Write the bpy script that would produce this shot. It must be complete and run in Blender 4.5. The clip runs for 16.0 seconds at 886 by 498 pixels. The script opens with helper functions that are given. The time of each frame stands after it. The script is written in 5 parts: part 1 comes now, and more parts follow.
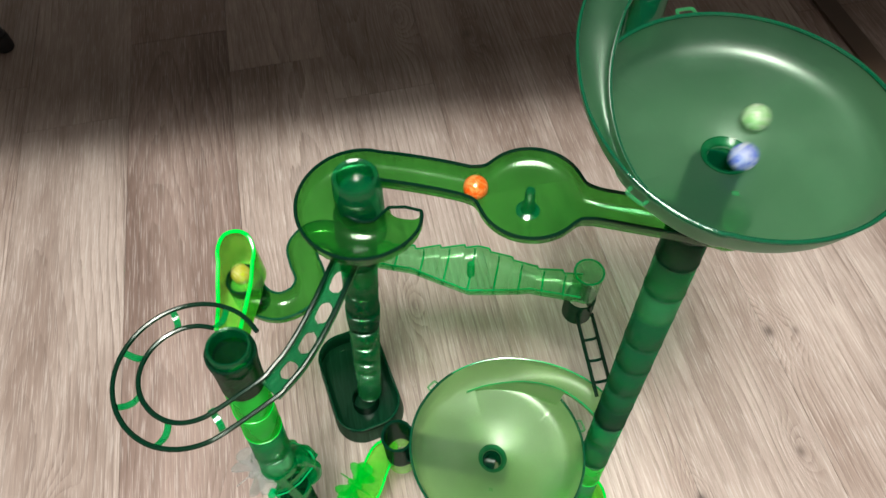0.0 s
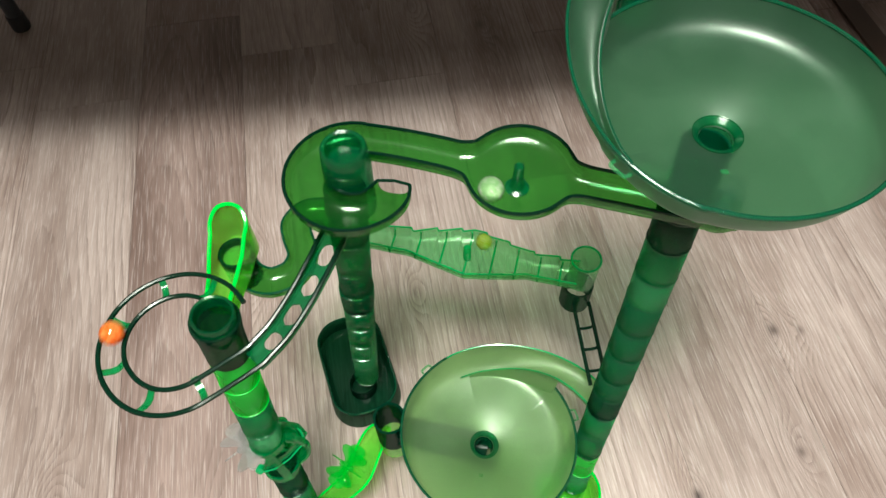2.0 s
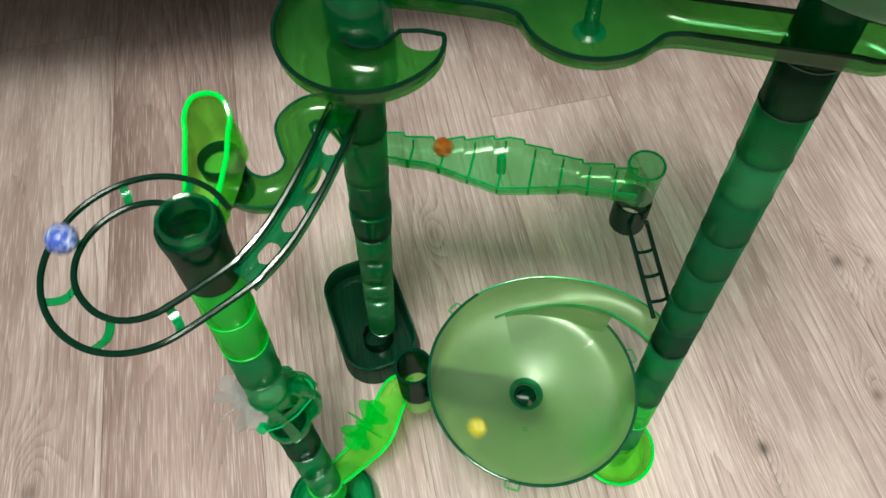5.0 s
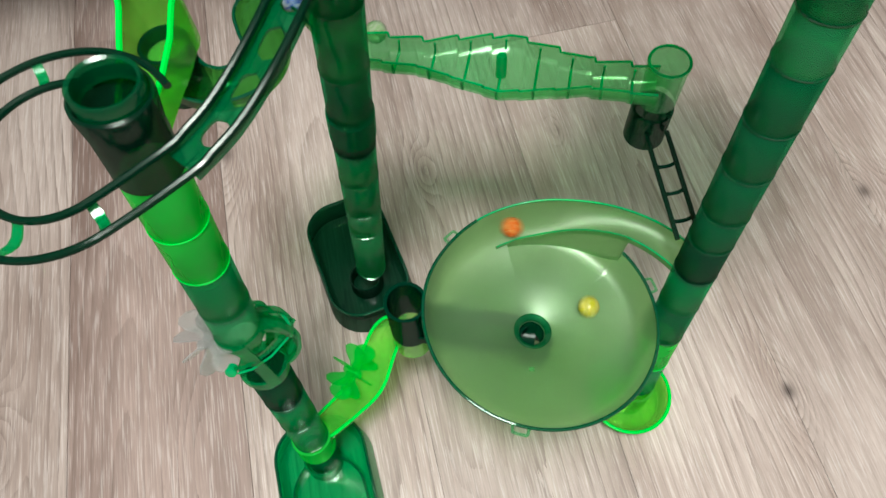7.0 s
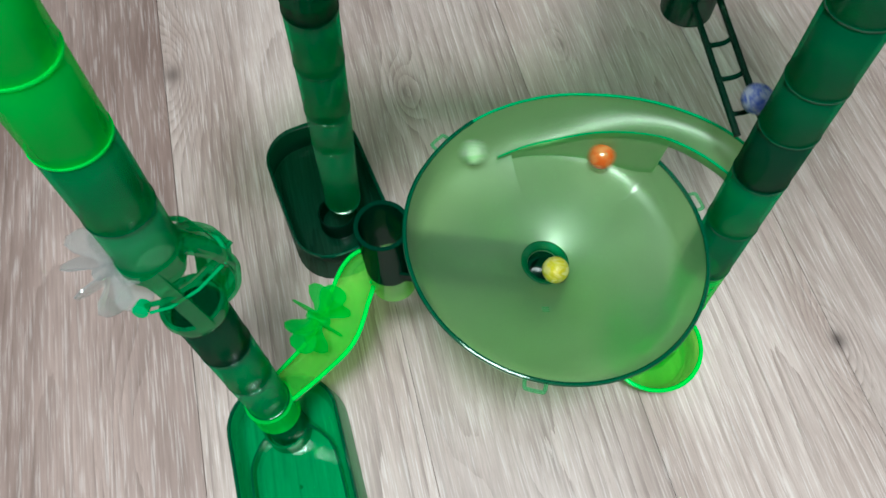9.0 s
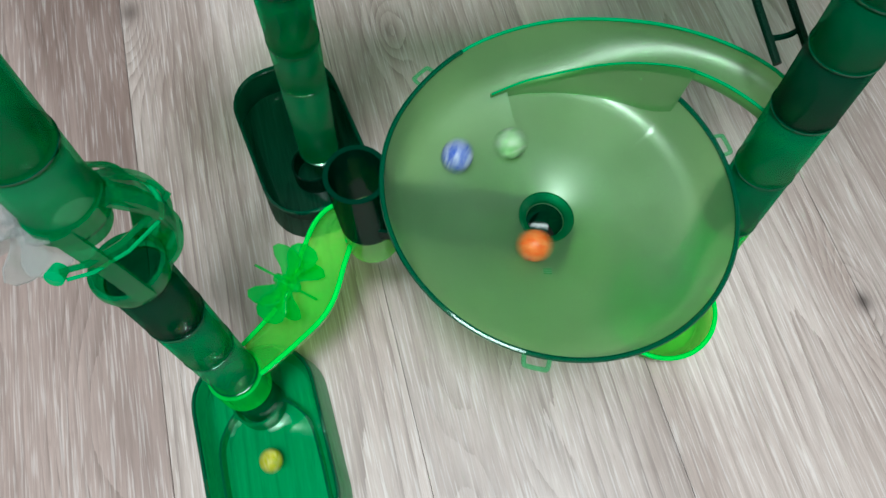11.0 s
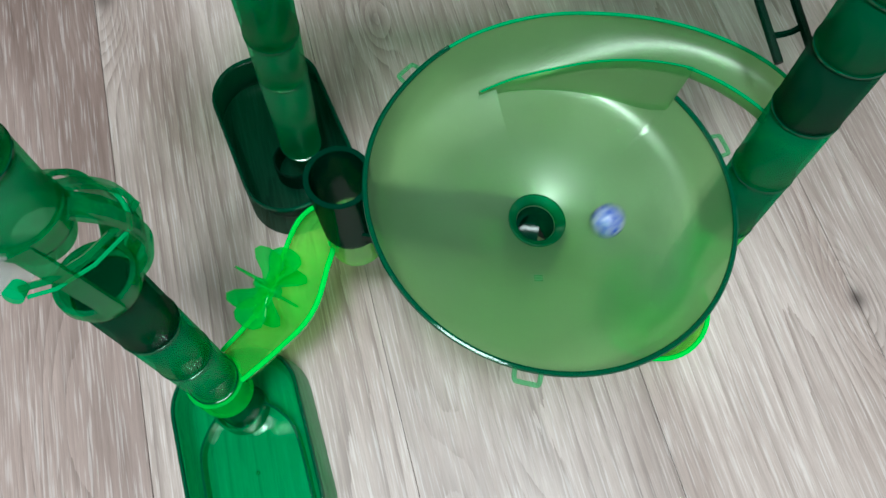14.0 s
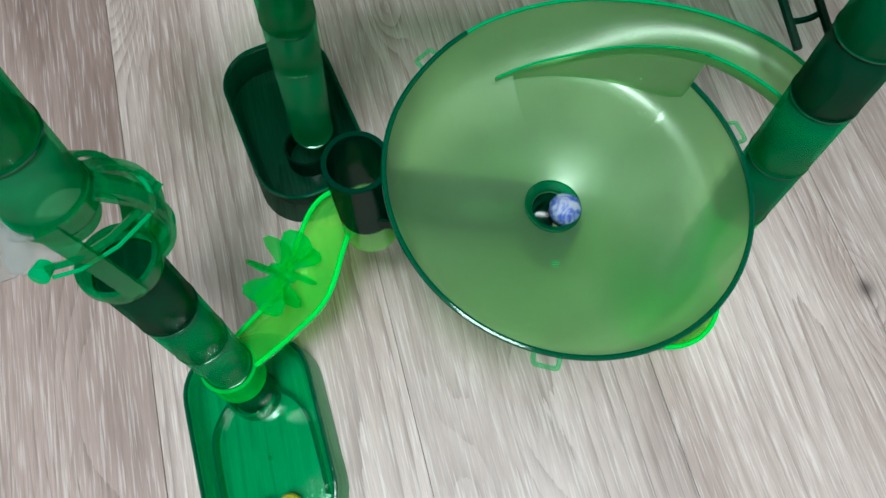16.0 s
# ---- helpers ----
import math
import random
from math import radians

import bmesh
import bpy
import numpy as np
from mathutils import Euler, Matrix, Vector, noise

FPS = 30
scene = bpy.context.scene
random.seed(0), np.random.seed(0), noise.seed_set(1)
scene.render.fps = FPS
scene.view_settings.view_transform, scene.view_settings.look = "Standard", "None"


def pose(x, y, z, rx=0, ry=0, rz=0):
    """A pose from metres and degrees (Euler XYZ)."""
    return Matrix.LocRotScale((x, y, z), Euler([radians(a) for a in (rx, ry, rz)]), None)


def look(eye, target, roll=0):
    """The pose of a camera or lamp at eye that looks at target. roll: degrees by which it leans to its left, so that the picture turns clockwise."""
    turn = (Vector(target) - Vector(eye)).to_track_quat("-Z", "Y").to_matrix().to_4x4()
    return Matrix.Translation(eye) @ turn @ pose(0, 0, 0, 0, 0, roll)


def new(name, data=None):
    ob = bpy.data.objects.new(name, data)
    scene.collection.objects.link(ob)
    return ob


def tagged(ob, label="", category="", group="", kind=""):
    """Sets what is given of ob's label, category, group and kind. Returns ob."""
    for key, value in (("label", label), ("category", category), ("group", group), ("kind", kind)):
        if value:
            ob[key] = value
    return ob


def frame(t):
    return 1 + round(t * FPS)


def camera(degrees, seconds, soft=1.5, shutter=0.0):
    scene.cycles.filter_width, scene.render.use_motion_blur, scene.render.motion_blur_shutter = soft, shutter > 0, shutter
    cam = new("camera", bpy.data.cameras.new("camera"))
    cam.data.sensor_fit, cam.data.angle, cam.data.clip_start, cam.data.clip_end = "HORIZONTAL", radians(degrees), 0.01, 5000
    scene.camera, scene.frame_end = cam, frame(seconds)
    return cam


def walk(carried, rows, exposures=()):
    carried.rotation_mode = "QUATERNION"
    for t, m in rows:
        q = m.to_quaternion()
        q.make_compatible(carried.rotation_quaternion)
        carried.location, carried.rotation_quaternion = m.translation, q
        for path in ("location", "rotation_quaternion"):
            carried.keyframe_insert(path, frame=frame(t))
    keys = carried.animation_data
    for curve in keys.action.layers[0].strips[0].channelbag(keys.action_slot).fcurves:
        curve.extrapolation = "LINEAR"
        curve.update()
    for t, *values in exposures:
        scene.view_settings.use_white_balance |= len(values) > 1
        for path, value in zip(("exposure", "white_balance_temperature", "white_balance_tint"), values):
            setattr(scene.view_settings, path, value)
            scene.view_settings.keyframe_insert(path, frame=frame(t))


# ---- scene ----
cam = camera(63.8, 16.0, shutter=0.4)
PATH = [
    (0, (0.023, 0.119, 0.996), (-0.017, 1.182, -0.697), -1.6),
    (0.5, (0.032, 0.115, 0.988), (-0.018, 1.195, -0.694), -1.5),
    (1, (0.041, 0.116, 0.985), (-0.016, 1.195, -0.698), -1.6),
    (1.5, (0.045, 0.108, 0.981), (-0.022, 1.18, -0.706), -1.7),
    (2, (0.043, 0.108, 0.984), (-0.041, 1.166, -0.711), -1.9),
    (2.5, (0.037, 0.117, 0.979), (-0.063, 1.147, -0.733), -2.1),
    (3, (0.02, 0.117, 0.963), (-0.1, 1.115, -0.766), -3.3),
    (3.5, (0.01, 0.106, 0.928), (-0.11, 1.091, -0.809), -4.8),
    (4, (0.013, 0.109, 0.893), (-0.092, 1.102, -0.84), -4.4),
    (4.2, (0.013, 0.114, 0.886), (-0.087, 1.108, -0.847), -4.1),
    (6.3, (0.015, 0.134, 0.795), (-0.054, 1.095, -0.958), -4.8),
    (6.5, (0.014, 0.131, 0.788), (-0.055, 1.084, -0.969), -4.7),
    (7, (0.01, 0.132, 0.767), (-0.059, 1.046, -1.01), -4.7),
    (7.5, (0.017, 0.139, 0.744), (-0.044, 1.042, -1.04), -4.6),
    (8, (0.013, 0.14, 0.719), (-0.036, 1.053, -1.06), -4.4),
    (8.5, (0.01, 0.148, 0.679), (-0.03, 1.039, -1.112), -3.9),
    (9, (0.003, 0.156, 0.635), (-0.024, 0.994, -1.181), -3.0),
    (9.2, (0.008, 0.165, 0.619), (-0.011, 0.978, -1.208), -2.6),
    (11.5, (0.006, 0.185, 0.575), (0.003, 0.908, -1.29), -1.9),
    (12, (0.009, 0.193, 0.573), (0.02, 0.902, -1.297), -1.0),
    (12.5, (0.012, 0.194, 0.568), (0.028, 0.894, -1.305), -0.8),
    (13, (0.011, 0.196, 0.567), (0.029, 0.887, -1.309), -0.5),
    (13.5, (0.008, 0.197, 0.568), (0.029, 0.884, -1.31), -0.2),
    (14, (0.007, 0.196, 0.565), (0.031, 0.884, -1.313), 0.1),
    (14.5, (0.003, 0.196, 0.565), (0.028, 0.873, -1.317), 0.4),
    (15, (-0.001, 0.195, 0.564), (0.023, 0.871, -1.318), 0.3),
    (15.5, (0.0, 0.193, 0.565), (0.021, 0.867, -1.318), -0.1),
    (16, (-0.002, 0.192, 0.565), (0.022, 0.861, -1.32), 0.4),
]
walk(cam, [(t, look(eye, target, roll)) for t, eye, target, roll in PATH], exposures=[(0, 0.22, 6400, 4), (4, 0.06, 6350, 3), (7, 0.02, 6100, 2), (8, 0.02, 5800, 0), (9, -0.03, 5500, -2), (11.5, -0.10, 5400, -3), (16, -0.12, 5380, -3)])

# ---------------------------------------------------------------- light
world = bpy.data.worlds.new("world")
scene.world = world
world.use_nodes = True
world.node_tree.nodes["Background"].inputs[0].default_value = (0.85, 0.92, 1.0, 1)
world.node_tree.nodes["Background"].inputs[1].default_value = 0.25
scene.cycles.transparent_max_bounces = 40
scene.cycles.max_bounces = 12


def area_lamp(name, eye, size, watts, colour):
    data = bpy.data.lights.new(name, "AREA")
    data.shape, data.size, data.energy, data.color = "DISK", size, watts, colour
    ob = new(name, data)
    ob.matrix_world = pose(*eye)
    return ob


LAMP = Vector((0.0, -0.17, 2.39))
area_lamp("ceiling_lamp_bulb", LAMP - Vector((0, 0, 0.03)), 0.34, 62, (1.0, 0.92, 0.85))
area_lamp("ceiling_lamp_glow", LAMP, 1.1, 50, (1.0, 0.93, 0.87))



# ---------------------------------------------------------------- materials
GRAIN = 13.0
# knots and cathedral tips of the floor: x, y, size, darkness of the heart
KNOTS = [(-0.306, 0.671, 0.030, 0.7), (0.500, 0.598, 0.024, 0.8), (0.541, 0.600, 0.016, 0.5), (0.354, 0.348, 0.021, 0.9),
         (0.502, 0.414, 0.018, 0.6), (-0.107, 1.315, 0.034, 0.3), (0.039, 1.263, 0.026, 0.4), (-0.287, 0.262, 0.038, 0.0),
         (0.064, 0.262, 0.026, 0.0), (-0.510, 0.281, 0.032, 0.6), (-0.045, 0.640, 0.016, 0.4), (0.026, 0.190, 0.020, 0.0), (0.130, 0.700, 0.014, 0.3)]

def nodes_of(name):
    m = bpy.data.materials.new(name)
    m.use_nodes = True
    nt = m.node_tree
    nt.nodes.clear()
    out = nt.nodes.new("ShaderNodeOutputMaterial")
    return m, nt, out


def add(nt, kind, **inputs):
    n = nt.nodes.new(kind)
    for k, v in inputs.items():
        key = int(k[1:]) if k[0] == "i" and k[1:].isdigit() else k.replace("_", " ")
        if isinstance(v, bpy.types.NodeSocket):
            nt.links.new(v, n.inputs[key])
        else:
            n.inputs[key].default_value = v
    return n


def plastic(name, through_colour, body_colour, body=0.2, rough=0.06, back=0.5, scale=90.0, bump=0.03, ior=1.7, haze=0.0, bend=0.22, graze=0.36):
    """Moulded see-through plastic: tinted passage, some milky body, glossy skin."""
    m, nt, out = nodes_of(name)
    geo = add(nt, "ShaderNodeNewGeometry")
    co = add(nt, "ShaderNodeTexCoord")
    cloud = add(nt, "ShaderNodeTexNoise", Vector=co.outputs["Object"], Scale=scale * 0.25, Detail=3.0)
    fine = add(nt, "ShaderNodeTexNoise", Vector=co.outputs["Object"], Scale=scale * 6, Detail=2.0)
    b = add(nt, "ShaderNodeBump", Strength=bump, Distance=0.002, Height=fine.outputs[0])
    clear = add(nt, "ShaderNodeBsdfTransparent", Color=(*through_colour, 1))
    if bend and not haze:
        lens = add(nt, "ShaderNodeBsdfRefraction", Color=(*through_colour, 1), Roughness=0.02, IOR=1.35)
        clear = add(nt, "ShaderNodeMixShader", i0=bend, i1=clear.outputs[0], i2=lens.outputs[0])
    if haze:
        blur = add(nt, "ShaderNodeBsdfRefraction", Color=(*through_colour, 1), Roughness=0.38, IOR=1.20)
        clear = add(nt, "ShaderNodeMixShader", i0=haze, i1=clear.outputs[0], i2=blur.outputs[0])
    mixc = add(nt, "ShaderNodeMixRGB", Fac=cloud.outputs[0], Color1=(*[c * 0.82 for c in body_colour], 1), Color2=(*[min(1, c * 1.15) for c in body_colour], 1))
    diff = add(nt, "ShaderNodeBsdfDiffuse", Color=mixc.outputs[0])
    tran = add(nt, "ShaderNodeBsdfTranslucent", Color=mixc.outputs[0])
    milk = add(nt, "ShaderNodeMixShader", i0=back, i1=diff.outputs[0], i2=tran.outputs[0])
    inner = add(nt, "ShaderNodeMixShader", i0=body, i1=clear.outputs[0], i2=milk.outputs[0])
    rr = add(nt, "ShaderNodeMapRange", Value=cloud.outputs[0])
    rr.inputs[3].default_value, rr.inputs[4].default_value = rough * 0.7, rough * 1.5
    gloss = add(nt, "ShaderNodeBsdfGlossy", Roughness=rr.outputs[0], Normal=b.outputs[0])
    gloss.inputs[0].default_value = (0.95, 1, 0.96, 1)
    lw = add(nt, "ShaderNodeLayerWeight", Blend=0.5, Normal=b.outputs[0])
    p5 = add(nt, "ShaderNodeMath", i0=lw.outputs["Facing"], i1=4.5)
    p5.operation = "POWER"
    f0 = ((ior - 1) / (ior + 1)) ** 2
    fr = add(nt, "ShaderNodeMath", i0=p5.outputs[0], i1=graze, i2=f0)
    fr.operation = "MULTIPLY_ADD"
    top = add(nt, "ShaderNodeMixShader", i0=fr.outputs[0], i1=inner.outputs[0], i2=gloss.outputs[0])
    nt.links.new(top.outputs[0], out.inputs[0])
    return m


def solid(name, colour, rough=0.5, metal=0.0, scale=60.0, vary=0.2, bump=0.05, spec=0.5):
    m, nt, out = nodes_of(name)
    co = add(nt, "ShaderNodeTexCoord")
    n1 = add(nt, "ShaderNodeTexNoise", Vector=co.outputs["Object"], Scale=scale, Detail=5.0)
    n2 = add(nt, "ShaderNodeTexNoise", Vector=co.outputs["Object"], Scale=scale * 0.08, Detail=2.0)
    ad = add(nt, "ShaderNodeMath", i0=n1.outputs[0], i1=n2.outputs[0])
    ad.operation = "MULTIPLY"
    mx = add(nt, "ShaderNodeMixRGB", Fac=ad.outputs[0], Color1=(*[c * (1 - vary) for c in colour], 1), Color2=(*[min(1, c * (1 + vary * 2)) for c in colour], 1))
    b = add(nt, "ShaderNodeBump", Strength=bump, Distance=0.003, Height=n1.outputs[0])
    p = add(nt, "ShaderNodeBsdfPrincipled", Base_Color=mx.outputs[0], Roughness=rough, Metallic=metal, Normal=b.outputs[0])
    p.inputs["Specular IOR Level"].default_value = spec
    nt.links.new(p.outputs[0], out.inputs[0])
    return m


def oak(name, dark, pale, figure):
    """Grey-beige limed oak laminate: growth rings cut by the plank's face, knots, long grain, pale lime in the pores."""
    m, nt, out = nodes_of(name)

    def calc(op, a, b=0.0, c=0.0):
        n = add(nt, "ShaderNodeMath", i0=a, i1=b, i2=c)
        n.operation = op
        return n.outputs[0]

    def remap(v, a, b, c, d):
        n = add(nt, "ShaderNodeMapRange", Value=v)
        for k, x in zip((1, 2, 3, 4), (a, b, c, d)):
            n.inputs[k].default_value = x
        return n.outputs[0]

    def mix(fac, a, b, mode="MIX"):
        n = add(nt, "ShaderNodeMixRGB", Fac=fac, Color1=a, Color2=b)
        n.blend_type = mode
        return n.outputs[0]

    def stretched(v, y):
        return add(nt, "ShaderNodeMapping", Vector=v, Scale=(1.0, y, 1.0)).outputs[0]

    def noise(v, scale, detail=2.0, rough=0.5):
        return add(nt, "ShaderNodeTexNoise", Vector=v, Scale=scale, Detail=detail, Roughness=rough).outputs[0]

    co = add(nt, "ShaderNodeTexCoord")
    rand = add(nt, "ShaderNodeObjectInfo").outputs["Random"]
    off = add(nt, "ShaderNodeVectorMath", i0=rand, i1=(37.0, 91.0, 5.0))
    off.operation = "MULTIPLY"
    base = add(nt, "ShaderNodeVectorMath", i0=co.outputs["Object"], i1=off.outputs[0]).outputs[0]
    own = add(nt, "ShaderNodeSeparateXYZ", Vector=co.outputs["Object"])
    place = add(nt, "ShaderNodeMapping", Vector=add(nt, "ShaderNodeNewGeometry").outputs["Position"], Rotation=(0, 0, radians(-GRAIN)))
    spot = add(nt, "ShaderNodeSeparateXYZ", Vector=place.outputs[0])
    # knots push the rings aside; the harder ones show a dark heart
    push, heart = 0.0, 0.0
    for x, y, size, core in KNOTS:
        p = Matrix.Rotation(radians(-GRAIN), 3, "Z") @ Vector((x, y, 0))
        dx = calc("DIVIDE", calc("SUBTRACT", spot.outputs[0], p.x), size)
        dy = calc("DIVIDE", calc("SUBTRACT", spot.outputs[1], p.y), size * (2.3 if core else 3.6))
        rr = calc("ADD", calc("MULTIPLY", dx, dx), calc("MULTIPLY", dy, dy))
        bell = calc("POWER", 2.718, calc("MULTIPLY", rr, -1.0))
        push = calc("MULTIPLY_ADD", bell, size * (2.1 if core else 1.1), push)
        if core:
            heart = calc("MULTIPLY_ADD", calc("POWER", 2.718, calc("MULTIPLY", calc("MULTIPLY_ADD", dy, calc("MULTIPLY", dy, 1.6), rr), -10.0)), core, heart)
    long1, long2, long3 = stretched(base, 0.22), stretched(base, 0.035), stretched(base, 0.016)
    x0 = calc("MULTIPLY", calc("SUBTRACT", rand, 0.5), 0.11)
    depth = calc("MULTIPLY_ADD", calc("FRACT", calc("MULTIPLY", rand, 7.31)), 0.05, 0.018)
    slope = calc("MULTIPLY", calc("SUBTRACT", calc("FRACT", calc("MULTIPLY", rand, 13.7)), 0.5), 0.16)
    warp = calc("MULTIPLY", calc("SUBTRACT", noise(long1, 9.0, 2.0), 0.5), 0.05)
    zz = calc("ADD", calc("MULTIPLY_ADD", own.outputs[1], slope, depth), warp)
    xx = calc("SUBTRACT", own.outputs[0], x0)
    d = calc("SQRT", calc("ADD", calc("MULTIPLY", xx, xx), calc("MULTIPLY", zz, zz)))
    d = calc("ADD", calc("ADD", d, push), calc("MULTIPLY", noise(long2, 190.0, 3.0, 0.6), 0.0034))
    saw = calc("FRACT", calc("MULTIPLY", d, 105.0))
    line = calc("MULTIPLY", calc("POWER", saw, 2.2), remap(noise(long2, 260.0, 3.0), 0.36, 0.60, 0.35, 1.15))
    where = remap(noise(long1, 6.0, 2.0), 0.32, 0.58, 0.15 * figure, figure)
    near = calc("MINIMUM", calc("MULTIPLY", push, 24.0), 0.55)
    where = calc("MAXIMUM", where, near)
    broad = noise(long1, 11.0, 4.0, 0.6)
    streak = noise(long2, 330.0, 6.0, 0.68)
    fibre = noise(long3, 900.0, 3.0, 0.6)
    pores = noise(long2, 620.0, 2.0)
    ramp = nt.nodes.new("ShaderNodeValToRGB")
    nt.links.new(broad, ramp.inputs[0])
    ramp.color_ramp.elements[0].position, ramp.color_ramp.elements[0].color = 0.34, (*dark, 1)
    ramp.color_ramp.elements[1].position, ramp.color_ramp.elements[1].color = 0.62, (*pale, 1)
    col = mix(1.0, ramp.outputs[0], remap(streak, 0.34, 0.66, 0.87, 1.07), "MULTIPLY")
    col = mix(1.0, col, remap(fibre, 0.36, 0.64, 0.90, 1.06), "MULTIPLY")
    col = mix(calc("MULTIPLY", line, where), col, (0.125, 0.09, 0.075, 1))
    col = mix(remap(pores, 0.54, 0.66, 0.0, 0.24), col, (0.72, 0.68, 0.655, 1))
    specks = noise(stretched(base, 0.06), 1100.0, 2.0)
    col = mix(remap(specks, 0.58, 0.70, 0.0, 0.26), col, (0.16, 0.12, 0.10, 1))
    col = mix(calc("MINIMUM", heart, 0.85), col, (0.06, 0.045, 0.04, 1))
    col = mix(1.0, col, remap(rand, 0.0, 1.0, 0.92, 1.08), "MULTIPLY")
    bmp = add(nt, "ShaderNodeBump", Strength=0.18, Distance=0.0006, Height=streak)
    p = add(nt, "ShaderNodeBsdfPrincipled", Base_Color=col, Roughness=remap(streak, 0.3, 0.7, 0.40, 0.56), Normal=bmp.outputs[0])
    p.inputs["Specular IOR Level"].default_value = 0.35
    nt.links.new(p.outputs[0], out.inputs[0])
    return m


def marble_glass(name, tint, core, vein, body):
    m, nt, out = nodes_of(name)
    co = add(nt, "ShaderNodeTexCoord")
    wv = add(nt, "ShaderNodeTexNoise", Vector=co.outputs["Object"], Scale=110.0, Detail=4.0, Distortion=2.5)
    ramp = nt.nodes.new("ShaderNodeValToRGB")
    nt.links.new(wv.outputs[0], ramp.inputs[0])
    ramp.color_ramp.elements[0].position, ramp.color_ramp.elements[0].color = 0.42, (*core, 1)
    ramp.color_ramp.elements[1].position, ramp.color_ramp.elements[1].color = 0.6, (*vein, 1)
    clear = add(nt, "ShaderNodeBsdfRefraction", Color=(*tint, 1), Roughness=0.0, IOR=1.3)
    diff = add(nt, "ShaderNodeBsdfDiffuse", Color=ramp.outputs[0])
    tran = add(nt, "ShaderNodeBsdfTranslucent", Color=ramp.outputs[0])
    milk = add(nt, "ShaderNodeMixShader", i0=0.5, i1=diff.outputs[0], i2=tran.outputs[0])
    inner = add(nt, "ShaderNodeMixShader", i0=body, i1=clear.outputs[0], i2=milk.outputs[0])
    gloss = add(nt, "ShaderNodeBsdfGlossy", Roughness=0.03)
    fr = add(nt, "ShaderNodeFresnel", IOR=1.5)
    top = add(nt, "ShaderNodeMixShader", i0=fr.outputs[0], i1=inner.outputs[0], i2=gloss.outputs[0])
    nt.links.new(top.outputs[0], out.inputs[0])
    return m


DARK = plastic("dark_green_plastic", (0.26, 0.74, 0.46), (0.003, 0.15, 0.058), 0.36, 0.14, ior=1.55, bend=0.08, graze=0.25)
DEEP = plastic("bottle_green_plastic", (0.15, 0.42, 0.29), (0.003, 0.042, 0.022), 0.46, 0.15, ior=1.42, bend=0.0, graze=0.14)
GREEN = plastic("green_plastic", (0.22, 0.88, 0.48), (0.003, 0.30, 0.10), 0.34, 0.09, bend=0.0, graze=0.25)
TUBEDEEP = plastic("bottle_green_tube", (0.14, 0.50, 0.31), (0.003, 0.110, 0.050), 0.46, 0.18, ior=1.32, bump=0.0, bend=0.0, graze=0.06)
TUBEDARK = plastic("dark_green_tube", (0.18, 0.72, 0.43), (0.004, 0.24, 0.095), 0.42, 0.18, ior=1.34, bump=0.0, bend=0.0, graze=0.08)
TUBEGREEN = plastic("green_tube", (0.22, 0.86, 0.50), (0.010, 0.36, 0.135), 0.42, 0.18, ior=1.36, bump=0.0, bend=0.0, graze=0.12)
TUBELIGHT = plastic("light_green_tube", (0.44, 0.92, 0.60), (0.06, 0.46, 0.21), 0.40, 0.18, ior=1.36, bump=0.0, bend=0.0, graze=0.12)
GRASS = plastic("leaf_green_plastic", (0.35, 0.75, 0.30), (0.018, 0.17, 0.033), 0.17, 0.15, bend=0.06, ior=1.55, graze=0.3)
NEON = plastic("neon_green_plastic", (0.72, 0.98, 0.40), (0.20, 0.90, 0.12), 0.24, 0.12)
BASEGREEN = plastic("emerald_tray_plastic", (0.20, 0.84, 0.44), (0.003, 0.33, 0.105), 0.42, 0.07)
NEONTUBE = plastic("neon_green_tube_plastic", (0.48, 0.97, 0.42), (0.07, 0.80, 0.12), 0.42, 0.18, ior=1.36, bump=0.0, bend=0.0, graze=0.10)
# Stronger neon for rim rods: edge glow painted as colour, nothing emits.
NEONRIM = plastic("neon_green_edge", (0.12, 0.98, 0.22), (0.01, 0.96, 0.10), 0.72, 0.15)
NEONLEAF = plastic("neon_green_paddle", (0.42, 0.98, 0.42), (0.05, 0.94, 0.16), 0.24, 0.12, back=0.7, bend=0.0, graze=0.2)
MINT = plastic("mint_green_plastic", (0.64, 0.96, 0.69), (0.10, 0.62, 0.29), 0.16, 0.20, bend=0.0, graze=0.25)
MINTRIM = plastic("mint_green_edge", (0.20, 0.85, 0.45), (0.02, 0.62, 0.24), 0.55, 0.10)
FROST = plastic("frosted_green_plastic", (0.67, 0.91, 0.59), (0.33, 0.60, 0.28), 0.13, 0.38, back=0.45, bump=0.05, ior=1.6, haze=0.48)
FROSTDARK = plastic("frosted_sea_green_plastic", (0.45, 0.77, 0.55), (0.045, 0.20, 0.105), 0.15, 0.38, back=0.4, bump=0.05, ior=1.55, haze=0.55)
# Darker green for rim rods: refraction's dark edge line put into the colour.
EDGE = plastic("green_edge", (0.12, 0.46, 0.30), (0.006, 0.16, 0.075), 0.5, 0.06)
RAIL = plastic("dark_rail", (0.05, 0.20, 0.12), (0.003, 0.040, 0.020), 0.6, 0.14, bump=0.0, ior=1.42, graze=0.12)
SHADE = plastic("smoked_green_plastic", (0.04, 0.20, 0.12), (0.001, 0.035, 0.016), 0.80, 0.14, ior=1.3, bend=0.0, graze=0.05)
CUPDARK = plastic("dark_cup_plastic", (0.03, 0.20, 0.11), (0.002, 0.050, 0.025), 0.70, 0.10, ior=1.36, bend=0.0, graze=0.06)
CLEAR = plastic("clear_plastic", (0.95, 0.96, 0.96), (0.85, 0.87, 0.88), 0.22, 0.10, bend=0.5)
